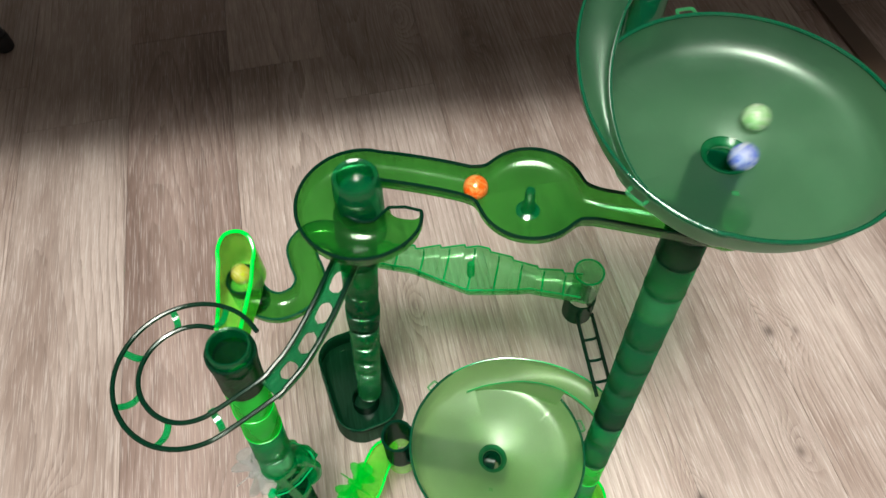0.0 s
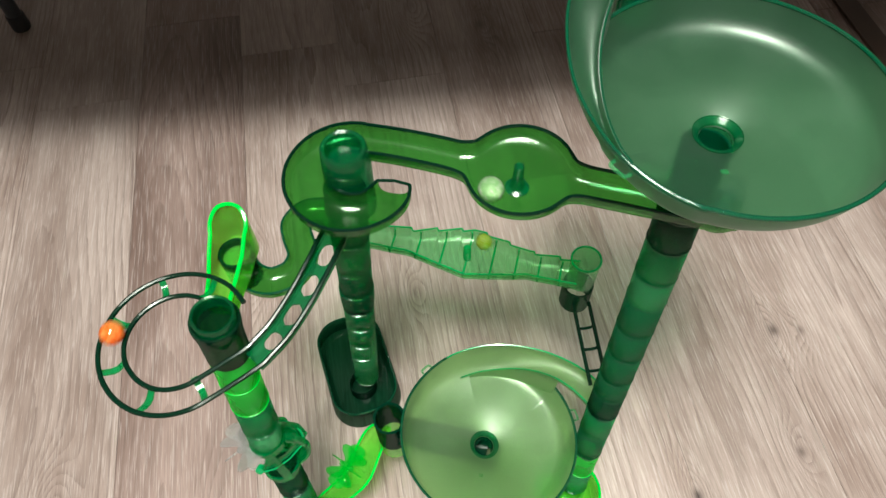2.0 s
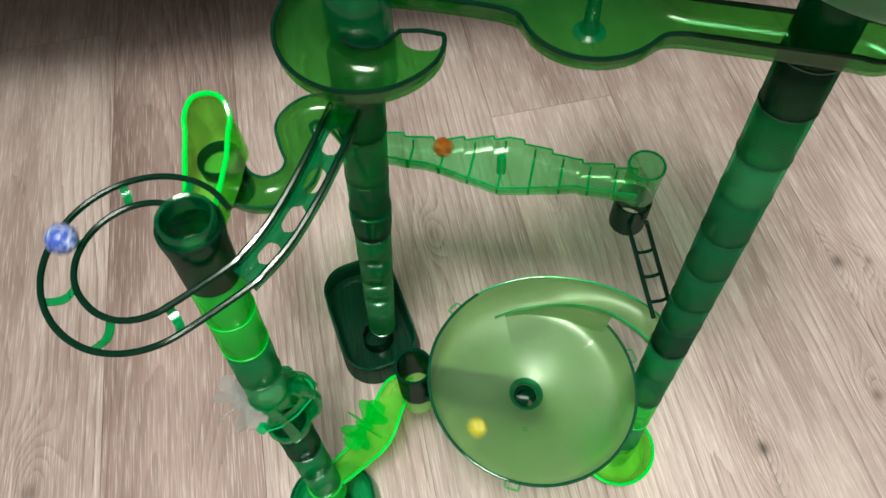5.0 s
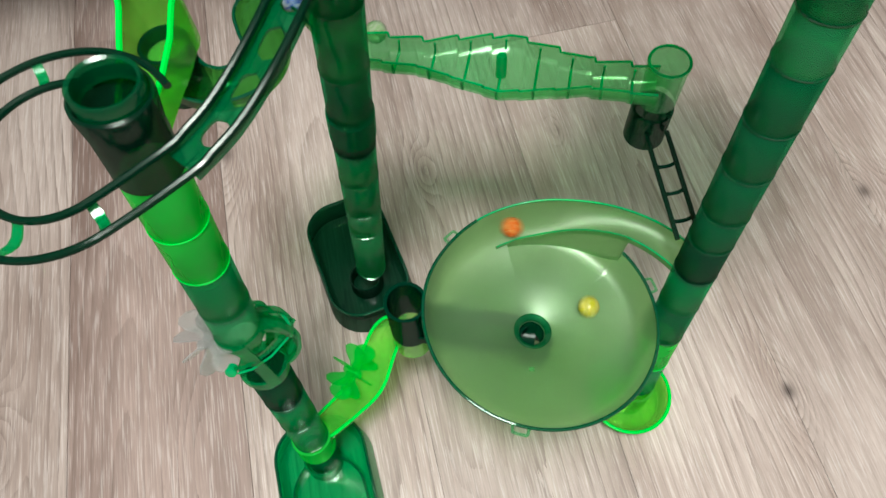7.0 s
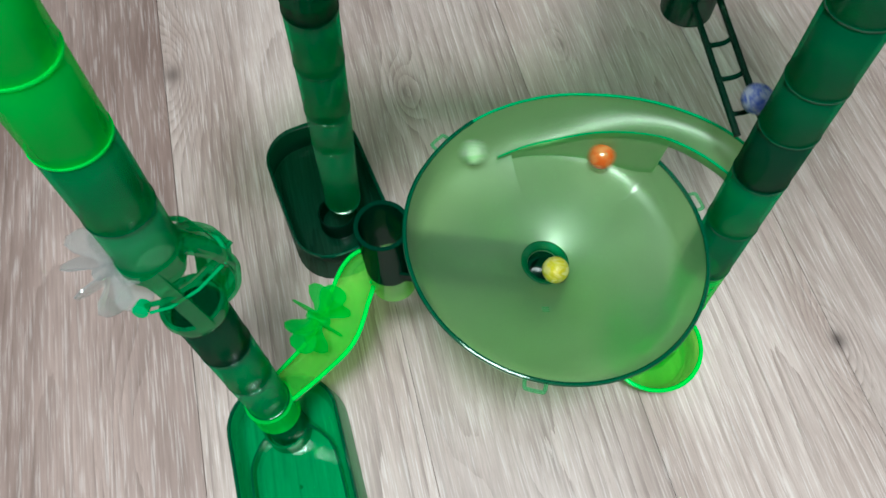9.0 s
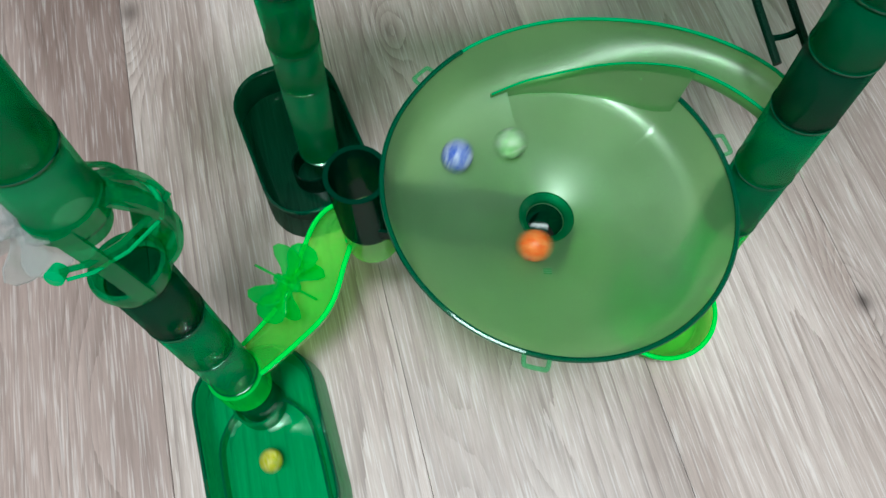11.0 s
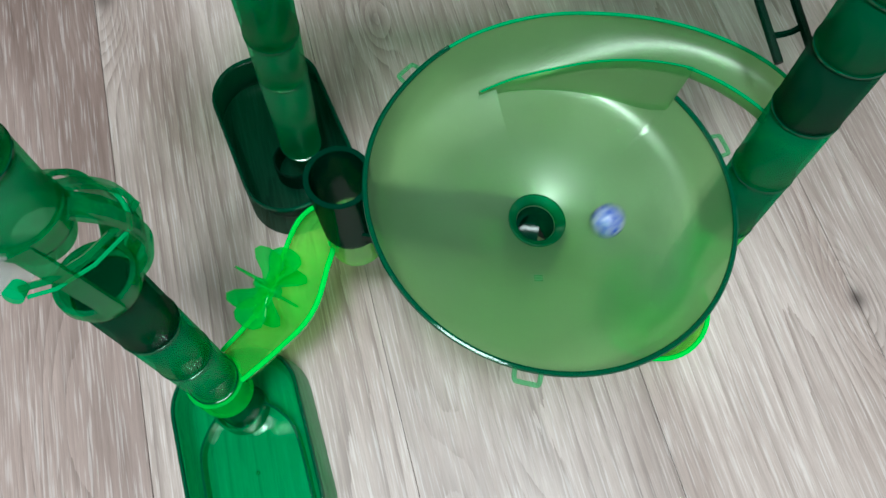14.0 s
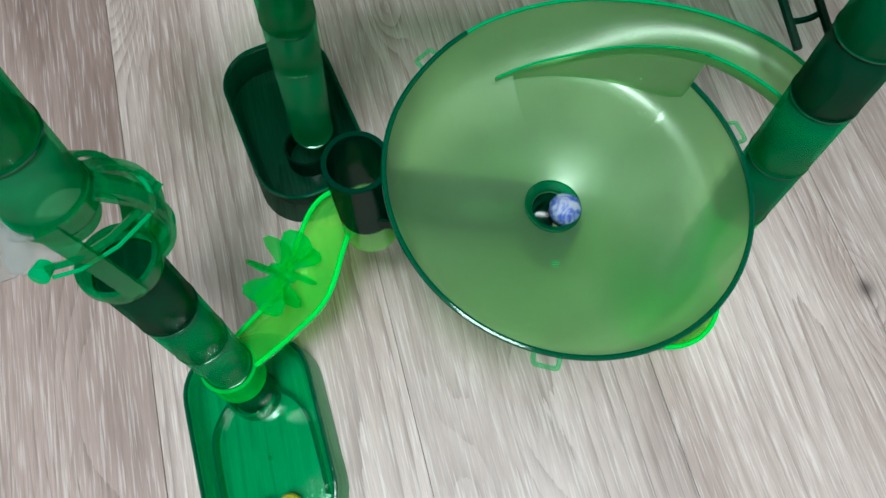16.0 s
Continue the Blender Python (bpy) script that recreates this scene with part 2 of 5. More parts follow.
OAK = oak("limed_oak_laminate", (0.265, 0.206, 0.179), (0.430, 0.364, 0.330), 0.62)
OAKBROWN = oak("brown_limed_oak_laminate", (0.178, 0.125, 0.107), (0.335, 0.258, 0.229), 0.75)
GROOVE = solid("dark_joint", (0.12, 0.095, 0.08), 0.8)
# Plaster greyed so the unseen walls and ceiling bounce less light.
PLASTER = solid("greyed_plaster", (0.44, 0.425, 0.41), 0.85, vary=0.06, scale=40)
WOODDARK = solid("dark_walnut_board", (0.07, 0.045, 0.03), 0.45, scale=30)
RUBBER = solid("black_rubber", (0.02, 0.02, 0.022), 0.6)
STEEL = solid("grey_painted_steel", (0.06, 0.065, 0.075), 0.35, metal=0.3)


# ---------------------------------------------------------------- mesh helpers
def part(name, bm, material, parent=None, label="", smooth=40):
    bmesh.ops.recalc_face_normals(bm, faces=bm.faces)
    me = bpy.data.meshes.new(name)
    bm.to_mesh(me)
    bm.free()
    if smooth:
        for p in me.polygons:
            p.use_smooth = True
        me.set_sharp_from_angle(angle=radians(smooth))
    me.materials.append(material)
    ob = new(name, me)
    ob.parent = parent
    if label:
        ob["label"] = label
    return ob


def thing(name, place, label, category, group="", m=None):
    ob = new(name)
    ob.empty_display_size = 0.02
    ob.matrix_world = m if m is not None else pose(*place)
    return tagged(ob, label, category, group)


def grid(bm, rows, close_u=False, close_v=False):
    """Skin a list of rings of points."""
    vs = [[bm.verts.new(p) for p in r] for r in rows]
    nu, nv = len(vs), len(vs[0])
    for i in range(nu if close_u else nu - 1):
        for j in range(nv if close_v else nv - 1):
            a, b, c, d = vs[i][j], vs[i][(j + 1) % nv], vs[(i + 1) % nu][(j + 1) % nv], vs[(i + 1) % nu][j]
            bm.faces.new((a, b, c, d))
    return vs


def lathe(profile, seg=40, close=True, a0=0.0, a1=360.0, bm=None):
    """Turn a closed (r, z) profile about z."""
    bm = bm or bmesh.new()
    full = abs(a1 - a0) >= 360
    n = seg if full else seg + 1
    rows = []
    for i in range(n):
        a = radians(a0 + (a1 - a0) * i / seg)
        rows.append([(r * math.cos(a), r * math.sin(a), z) for r, z in profile])
    vs = grid(bm, rows, close_u=full, close_v=close)
    if not full and close:
        bm.faces.new(vs[0])
        bm.faces.new(vs[-1])
    return bm


def smooth_path(pts, n=10):
    pts = [Vector(p) for p in pts]
    out = []
    for i in range(len(pts) - 1):
        p0, p1, p2, p3 = pts[max(i - 1, 0)], pts[i], pts[i + 1], pts[min(i + 2, len(pts) - 1)]
        for k in range(n):
            u = k / n
            out.append(0.5 * (2 * p1 + (p2 - p0) * u + (2 * p0 - 5 * p1 + 4 * p2 - p3) * u * u + (3 * p1 - p0 - 3 * p2 + p3) * u ** 3))
    out.append(pts[-1])
    return out


def rod(pts, r, seg=8, closed=False, bm=None):
    bm = bm or bmesh.new()
    pts = [Vector(p) for p in pts]
    n = len(pts)
    rows = []
    for i, p in enumerate(pts):
        a = pts[(i - 1) % n] if closed or i else pts[0]
        b = pts[(i + 1) % n] if closed or i < n - 1 else pts[-1]
        t = (b - a).normalized()
        up = Vector((0, 0, 1)) if abs(t.z) < 0.95 else Vector((1, 0, 0))
        s = t.cross(up).normalized()
        u = s.cross(t)
        rows.append([p + r * (math.cos(k * 2 * math.pi / seg) * s + math.sin(k * 2 * math.pi / seg) * u) for k in range(seg)])
    vs = grid(bm, rows, close_u=closed, close_v=True)
    if not closed:
        bm.faces.new(vs[0])
        bm.faces.new(vs[-1])
    return bm


def sides(pts):
    n = len(pts)
    out = []
    for i in range(n):
        t = pts[min(i + 1, n - 1)] - pts[max(i - 1, 0)]
        t.z = 0
        out.append(Vector((t.y, -t.x, 0)).normalized())
    return out


def trough(pts, half, depth, th=0.0018, n=14, power=0.55, end_cap=True):
    """Open channel swept along pts (rim height); half width and depth by station."""
    bm = bmesh.new()
    sd = sides(pts)
    rows = []
    for i, p in enumerate(pts):
        w = half[i] if isinstance(half, (list, tuple)) else half
        d = depth[i] if isinstance(depth, (list, tuple)) else depth
        sec = []
        for k in range(n + 1):
            a = math.pi * (k / n - 0.5)
            s, c = math.sin(a), math.cos(a)
            sec.append((math.copysign(abs(s) ** 0.8, s) * w, -d * max(c, 0) ** power))
        for k in range(n, -1, -1):
            a = math.pi * (k / n - 0.5)
            s, c = math.sin(a), math.cos(a)
            sec.append((math.copysign(abs(s) ** 0.8, s) * (w + th), -(d + th) * max(c, 0) ** power))
        rows.append([p + sd[i] * x + Vector((0, 0, z)) for x, z in sec])
    vs = grid(bm, rows, close_v=True)
    bm.faces.new(vs[0])
    if end_cap:
        bm.faces.new(vs[-1])
    return bm


def rims(pts, half, th=0.0018):
    sd = sides(pts)
    h = half if isinstance(half, (list, tuple)) else [half] * len(pts)
    left = [p - s * (w + th * 0.5) for p, s, w in zip(pts, sd, h)]
    right = [p + s * (w + th * 0.5) for p, s, w in zip(pts, sd, h)]
    return left, right


def box(x0, x1, y0, y1, z0, z1, bevel=0.0, bm=None):
    bm2 = bmesh.new()
    bmesh.ops.create_cube(bm2, size=1, matrix=Matrix.Translation(((x0 + x1) / 2, (y0 + y1) / 2, (z0 + z1) / 2)) @ Matrix.Diagonal((x1 - x0, y1 - y0, z1 - z0, 1)))
    if bevel:
        bmesh.ops.bevel(bm2, geom=bm2.edges[:], offset=bevel, segments=2, affect="EDGES")
    return bm2


def band(path, half, thick, side):
    """Flat strip along a path; side gives its broad direction."""
    bm = bmesh.new()
    path = [Vector(p) for p in path]
    side = Vector(side).normalized()
    rows = []
    for i, p in enumerate(path):
        t = (path[min(i + 1, len(path) - 1)] - path[max(i - 1, 0)]).normalized()
        nrm = t.cross(side).normalized() * thick
        s = side * half
        rows.append([p - s - nrm, p + s - nrm, p + s + nrm, p - s + nrm])
    vs = grid(bm, rows, close_v=True)
    bm.faces.new(vs[0]), bm.faces.new(vs[-1])
    return bm


def between(a, b):
    """Frame at a with z towards b."""
    a, b = Vector(a), Vector(b)
    q = Vector((0, 0, 1)).rotation_difference(b - a)
    return Matrix.LocRotScale(a, q, None)


# ---------------------------------------------------------------- the room
turn = pose(0, 0, 0, 0, 0, GRAIN)
ROOM = 2.9


def slab(*limits):
    bm = box(*limits)
    bmesh.ops.transform(bm, verts=bm.verts, matrix=turn)
    return bm


floor = tagged(part("floor", slab(-ROOM, ROOM, -ROOM, ROOM, -0.05, -0.012), GROOVE, smooth=0), "grey-beige limed oak laminate floor laid in long planks", "floor", kind="structure")
ceiling = tagged(part("ceiling", slab(-ROOM, ROOM, -ROOM, ROOM, 2.5, 2.6), PLASTER, smooth=0), "plain grey plaster ceiling, unseen, toned to limit bounced light", "ceiling", kind="structure")
for nm, b in (("wall_north", (-ROOM, ROOM, ROOM, ROOM + 0.1)), ("wall_south", (-ROOM, ROOM, -ROOM - 0.1, -ROOM)),
              ("wall_west", (-ROOM - 0.1, -ROOM, -ROOM, ROOM)), ("wall_east", (ROOM, ROOM + 0.1, -ROOM, ROOM))):
    tagged(part(nm, slab(*b, -0.05, 2.6), PLASTER, smooth=0), "plain grey plastered wall, unseen, toned to limit bounced light", "wall", kind="structure")

# ---------------------------------------------------------------- towers
TOWER = {"L": (Vector((-0.1380, 0.2735, 0.03)), Vector((-0.1420, 0.3195, 0.55))),
         "M": (Vector((-0.099, 0.478, 0.04)), Vector((-0.050, 0.416, 0.60))),
         "U": (Vector((-0.1455, 0.3030, 0.316)), Vector((-0.1330, 0.3185, 0.552))),
         "R": (Vector((0.180, 0.337, 0.0)), Vector((0.184, 0.405, 0.68)))}


def axis(k, z):
    a, b = TOWER[k]
    return a + (b - a) * ((z - a.z) / (b.z - a.z))


TUBE = 0.0160


def tube_segment(k, z0, z1, mat, label, r=TUBE, plug=True):
    a, b = axis(k, z0), axis(k, z1)
    h = (b - a).length
    ob = thing("tube_segment", (0, 0, 0), label, "marble run tube", "tower tubes", m=between(a, b))
    th = 0.0022
    prof = [(r - th, 0.0), (r - 0.0005, 0.0), (r, 0.0007), (r, h - 0.0012), (r - 0.0005, h - 0.0004), (r - th, h - 0.0004)]
    part("body", lathe(prof, 40), mat, ob)
    part("joint_line", lathe([(r - 0.0004, 0.0), (r + 0.0004, 0.0002), (r + 0.0004, 0.0012), (r - 0.0004, 0.0014)], 40), NEONRIM if mat == NEONTUBE else EDGE, ob)
    if plug:
        ri = r - th - 0.0004
        part("plug", lathe([(ri - 0.0012, -0.011), (ri, -0.0106), (ri, 0.002), (ri - 0.0012, 0.002)], 36), mat, ob)
    return ob


def stack(k, joints):
    for (z0, mat, label), (z1, _, _) in zip(joints[:-1], joints[1:]):
        tube_segment(k, z0, z1, mat, label)


DK, GN, LTG, NE = "dark green clear plastic tube of a marble tower", "green clear plastic tube of a marble tower", "pale green clear plastic tube of a marble tower", "neon green plastic tube of a marble tower"
stack("R", [(0.062, TUBELIGHT, LTG), (0.120, NEONTUBE, NE), (0.175, TUBEDARK, DK), (0.228, TUBEGREEN, GN), (0.277, TUBEDEEP, DK), (0.318, TUBEDARK, DK), (0.352, TUBEDARK, DK), (0.396, TUBEDARK, DK), (0.437, TUBEDARK, DK), (0.480, TUBELIGHT, LTG), (0.514, TUBEGREEN, GN), (0.552, TUBEDEEP, DK), (0.585, TUBEDEEP, DK), (0.645, TUBEDEEP, DK)])
stack("M", [(0.06, TUBELIGHT, LTG), (0.178, TUBELIGHT, LTG), (0.225, TUBEGREEN, GN), (0.283, TUBEGREEN, GN), (0.334, TUBEDEEP, DK), (0.378, TUBEDARK, DK), (0.430, TUBEGREEN, GN), (0.490, TUBEDARK, DK), (0.535, TUBEDEEP, DK), (0.565, TUBEDEEP, DK)])
stack("L", [(0.030, TUBEDARK, DK), (0.072, NEONTUBE, NE), (0.104, TUBELIGHT, LTG), (0.160, TUBEGREEN, GN), (0.212, TUBEDEEP, DK), (0.262, TUBEDEEP, DK)])
stack("U", [(0.316, TUBELIGHT, LTG), (0.362, TUBEGREEN, GN), (0.412, NEONTUBE, NE), (0.455, NEONTUBE, NE), (0.498, TUBEDEEP, DK)])


# ---------------------------------------------------------------- bases
def rounded(w, l, r, n=8, z=0.0):
    pts = []
    for cx, cy, a0 in ((w / 2 - r, l / 2 - r, 0), (-w / 2 + r, l / 2 - r, 90), (-w / 2 + r, -l / 2 + r, 180), (w / 2 - r, -l / 2 + r, 270)):
        for i in range(n + 1):
            a = radians(a0 + 90 * i / n)
            pts.append((cx + r * math.cos(a), cy + r * math.sin(a), z))
    return pts


def tray_base(m, mat, label, post, well):
    """Rounded oblong foot: skirt, rim, sunken tray and a socket for the first tube."""
    ob = thing("tower_base", (0, 0, 0), label, "marble run base", "tower bases", m=m)
    W, L, H, R = 0.093, 0.152, 0.042, 0.036
    bm = bmesh.new()
    rings = [rounded(W + 0.006, L + 0.006, R + 0.003, z=0.0), rounded(W, L, R, z=H - 0.003), rounded(W - 0.001, L - 0.001, R, z=H - 0.0006), rounded(W - 0.004, L - 0.004, R - 0.002, z=H),
             rounded(W - 0.007, L - 0.007, R - 0.0035, z=H - 0.001), rounded(W - 0.011, L - 0.011, R - 0.0055, z=well + 0.003), rounded(W - 0.016, L - 0.016, R - 0.008, z=well)]
    vs = grid(bm, rings, close_v=True)
    bm.faces.new(vs[-1])
    part("tray", bm, mat, ob)
    bm = bmesh.new()
    w2 = [(x, y, H + 0.0004) for x, y, _ in rounded(W - 0.003, L - 0.003, R - 0.0015)]
    part("rim", rod(w2, 0.0016, 6, closed=True), EDGE, ob, "rounded rim, coloured dark for light bent in its edge")
    s = lathe([(TUBE + 0.0004, well), (TUBE + 0.0030, well), (TUBE + 0.0026, well + 0.004), (TUBE + 0.0022, well + 0.02), (TUBE + 0.0004, well + 0.02)], 36)
    bmesh.ops.translate(s, verts=s.verts, vec=(0, post, 0))
    part("socket", s, mat, ob)
    d = lathe([(0.0, well + 0.0005), (0.0016, well + 0.0005), (0.0012, well + 0.0016), (0.0, well + 0.002)], 12, close=False)
    bmesh.ops.translate(d, verts=d.verts, vec=(0, -0.012, 0))
    part("moulding_nub", d, mat, ob)
    if post < 0:
        return ob
    # raised ridge that bounds the marble well and arches before the socket
    sg = 1 if post > 0 else -1
    e = W / 2 - 0.0105
    for side in (-1, 1):
        ridge = [(side * e, -sg * 0.050), (side * e, -sg * 0.010), (side * (e - 0.002), sg * 0.012), (side * (e - 0.010), post - sg * 0.010), (side * 0.018, post - sg * 0.002)]
        path = smooth_path([(x, y, well + 0.006) for x, y in ridge], 6)
        part("well_ridge", band(path, 0.006, 0.0011, (0, 0, 1)), mat, ob)
        part("ridge_edge", rod([p + Vector((0, 0, 0.006)) for p in path], 0.0007, 6), EDGE, ob)
    return ob


base_left = tray_base(pose(-0.1305, 0.2375, 0, 0, 0, 15.5), BASEGREEN, "green clear plastic tower base with a sunken marble tray", 0.036, 0.018)
base_mid = tray_base(pose(-0.117, 0.500, 0, 0, 0, 22), DEEP, "dark bottle-green plastic tower base with an empty tray", -0.028, 0.016)


def round_foot():
    ob = thing("round_foot", (0.177, 0.3394, 0), "round neon green plastic dish foot on the floor", "marble run base")
    part("dish", lathe([(0.0, 0.012), (0.020, 0.012), (0.026, 0.014), (0.036, 0.022), (0.0405, 0.029), (0.0425, 0.0285), (0.040, 0.018), (0.036, 0.0), (0.033, 0.0), (0.033, 0.009), (0.0, 0.009)], 48, close=False), NEON, ob)
    part("rim", rod([(0.0415 * math.cos(i * math.pi / 24), 0.0415 * math.sin(i * math.pi / 24), 0.0287) for i in range(48)], 0.0018, 8, closed=True), NEONRIM, ob, "neon green rim, its edge glow put into the colour")
    part("socket", lathe([(TUBE + 0.0004, 0.012), (TUBE + 0.003, 0.012), (TUBE + 0.003, 0.06), (TUBE + 0.0004, 0.06)], 36), NEON, ob)
    return ob


round_foot()


# ---------------------------------------------------------------- funnels
def funnel(m, mat, edge, mat_edge, entry, lug, rim_r, label, up, cup):
    """Shallow dish with a hole, a rolled rim, three lugs and a curved entry ramp that ends in a collar."""
    ob = thing("marble_funnel", (0, 0, 0), label, "marble run funnel", "funnels", m=m)
    k = rim_r / 0.093
    inner = [(0.0105, -0.040), (0.0115, -0.0385), (0.0145, -0.0368), (0.020, -0.0345), (0.030, -0.0312), (0.045, -0.0282), (0.062, -0.0254), (0.076, -0.0230), (0.0812, -0.0212), (0.0848, -0.0182), (0.0874, -0.0140), (0.0894, -0.0090), (0.0910, -0.0045), (0.0925, 0.0)]
    inner = [(r * k, z) for r, z in inner]
    outer = [(r + 0.0012, z - 0.0018) for r, z in reversed(inner)]

    # spiral entry ramp: by the angle past the entry, outer wall (radius, height) and inner guide wall (radius, height)
    OUT = [(9, 0.1275, 0.0335), (15, 0.1245, 0.0325), (23, 0.1195, 0.031), (39, 0.109, 0.027), (61, 0.0995, 0.0195), (90, 0.0948, 0.011), (112, 0.0940, 0.005), (132, 0.093, 0.0)]
    INN = [(3, 0.1085, 0.034), (15, 0.0985, 0.0315), (29, 0.0885, 0.0270), (49, 0.0825, 0.012), (74, 0.0765, -0.006), (104, 0.0750, -0.0188), (132, 0.0755, -0.0186)]

    def table_at(tab, d, col):
        if d <= tab[0][0]:
            return tab[0][col]
        for p, q in zip(tab[:-1], tab[1:]):
            if d <= q[0]:
                u = (d - p[0]) / (q[0] - p[0])
                return p[col] + (q[col] - p[col]) * u
        return tab[-1][col]

    def eased(tab, d, col):
        return sum(table_at(tab, d + e, col) for e in (-8, -4, 0, 4, 8)) / 5

    def depth_at(r):
        for (r0, z0), (r1, z1) in zip(inner[:-1], inner[1:]):
            if r <= r1:
                return z0 + (z1 - z0) * max(0.0, (r - r0) / (r1 - r0))
        return inner[-1][1]

    def at(d, r, z):
        a = radians(entry + d)
        return Vector((r * math.cos(a), r * math.sin(a), z))

    NOTCH, MERGE = 29.0, 96.0

    def wall_at(d, r):
        """Dish wall drawn out to the ramp's outer edge, where the two have become one."""
        ro, ho = eased(OUT, d, 1), eased(OUT, d, 2)
        u = max(0.0, min(1.0, (r - 0.056) / (ro - 0.056)))
        base_r = r + (full - ro) * u
        return depth_at(base_r) + ho * u * u * (3 - 2 * u)

    full = inner[-1][0]
    bm = bmesh.new()
    rows = []
    for d in [i * 3.0 for i in range(10)] + [28.9, 29.1] + [i * 3.0 for i in range(10, 32)] + [95.8] + [96.0 + i * 3.0 for i in range(88)]:
        edge_r = full
        if NOTCH < d < MERGE:
            edge_r = min(full, eased(INN, d, 1)) + 0.001
        elif MERGE <= d < 140:
            edge_r = eased(OUT, d, 1)
        row = []
        for r, z in inner:
            if r > 0.05:
                r = 0.05 + (r - 0.05) * (edge_r - 0.05) / (full - 0.05)
            row.append((r, wall_at(d, r) if MERGE <= d < 140 else depth_at(r)))
        row += [(r + 0.0012, z - 0.0018) for r, z in reversed(row)]
        rows.append([at(d, r, z) for r, z in row])
    vs = grid(bm, rows, close_u=True, close_v=True)
    # the sliver between the cut wall and the drawn-out wall is left open: the ramp fills it
    k0 = next(i for i, r in enumerate(rows) if abs(eased(OUT, MERGE, 1) - r[len(inner) - 1].to_2d().length) < 1e-6)
    wide = [f for f in bm.faces if any(e.calc_length() > 0.0008 and {v for v in e.verts} & set(vs[k0]) and {v for v in e.verts} & set(vs[k0 - 1]) for e in f.edges)]
    bmesh.ops.delete(bm, geom=wide, context="FACES_ONLY")
    part("dish", bm, mat, ob)
    arc = [112 + (360 + NOTCH + 1 - 112) * i / 98 for i in range(99)]
    part("rim", rod([at(d, eased(OUT, d, 1) if d < 140 else rim_r, eased(OUT, d, 2) if d < 140 else 0.0) for d in arc], 0.0014, 8), edge, ob, "rolled rim, coloured darker for light bent in its edge")
    part("hole_collar", lathe([(0.0105, -0.060), (0.0145, -0.060), (0.0150, -0.040), (0.0158, -0.0352), (0.0150, -0.0342), (0.0112, -0.0375), (0.0105, -0.042)], 40), DARK, ob, "darker collar round the hole")
    bm = bmesh.new()
    rows, outs, inns = [], [], []
    for i in range(51):
        d = 9 + (MERGE - 9) * i / 50
        ro, ri = eased(OUT, d, 1), eased(INN, d, 1)
        o = at(d, ro, eased(OUT, d, 2))
        e = at(d - 5 * max(0, 1 - (d - 9) / 20), ri, eased(INN, d, 2))
        outs.append(o)
        inns.append(e)
        blend = max(0.0, min(1.0, (d - 60) / (MERGE - 60)))
        blend = blend * blend * (3 - 2 * blend)
        sec = []
        for k in range(15):
            u = 0.5 - 0.5 * math.cos(math.pi * k / 14)
            p = o.lerp(e, u)
            zz = p.z - 0.0105 * math.sin(math.pi * k / 14) ** 0.6
            zz += (wall_at(d, math.hypot(p.x, p.y)) - zz) * blend
            sec.append(Vector((p.x, p.y, zz)))
        rows.append(sec + [q - Vector((0, 0, 0.0016)) for q in reversed(sec)])
    outs += [at(d, eased(OUT, d, 1), eased(OUT, d, 2)) for d in (100, 104, 108, 112)]
    vs = grid(bm, rows, close_v=True)
    bm.faces.new(vs[0])
    part("entry_ramp", bm, mat, ob)
    part("ramp_edge", rod(outs, 0.0010, 8), mat_edge, ob, "bright outer edge of the ramp")
    part("ramp_edge", rod(inns[:13], 0.0009, 6), mat_edge, ob)
    # guide wall between ramp and dish, highest at the notch
    fin = bmesh.new()
    rows = []
    for i in range(31):
        d = NOTCH - 1 + (104 - NOTCH + 1) * i / 30
        r, zt = eased(INN, d, 1), eased(INN, d, 2) + 0.0012
        zb = depth_at(min(r, full)) - 0.001
        zt = max(zt, zb + 0.0016)
        rows.append([at(d, r - 0.0006, zb), at(d, r - 0.0006, zt), at(d, r + 0.0006, zt), at(d, r + 0.0006, zb)])
    vs = grid(fin, rows, close_v=True)
    fin.faces.new(vs[0]), fin.faces.new(vs[-1])
    part("guide_fin", fin, mat, ob)
    part("fin_edge", rod([q[1] for q in rows], 0.0006, 6), mat_edge, ob)
    c = Vector((0.119 * math.cos(radians(entry)), 0.119 * math.sin(radians(entry)), 0))
    for la in (lug, lug + 120, lug + 240):
        a = radians(la)
        d, t = Vector((math.cos(a), math.sin(a), 0)), Vector((-math.sin(a), math.cos(a), 0))
        q = [d * rim_r + t * 0.006, d * (rim_r + 0.0055) + t * 0.0055, d * (rim_r + 0.0062) + t * 0.003, d * (rim_r + 0.0062) - t * 0.003, d * (rim_r + 0.0055) - t * 0.0055, d * rim_r - t * 0.006]
        part("lug", rod(smooth_path(q, 4), 0.0012, 6), MINT, ob, "clear pale hook")
    for i in range(3):
        part("mould_mark", box(-0.0022, 0.0022, -0.0003, 0.0003, -0.0003, 0.0003), MINT, ob, smooth=0).location = (-0.004, -0.0345 - 0.0014 * i, depth_at(0.0345 + 0.0014 * i) + 0.0003)
    if cup:
        cb = lathe([(0.0150, -0.03), (0.0172, -0.03), (0.0172, up + 0.012), (0.0150, up + 0.012)], 36)
        bmesh.ops.translate(cb, verts=cb.verts, vec=c)
        part("entry_collar", cb, edge, ob)
    return ob


def tilted(c, nx, ny):
    q = Vector((0, 0, 1)).rotation_difference(Vector((nx, ny, 1)).normalized())
    return Matrix.LocRotScale(Vector(c), q, None)


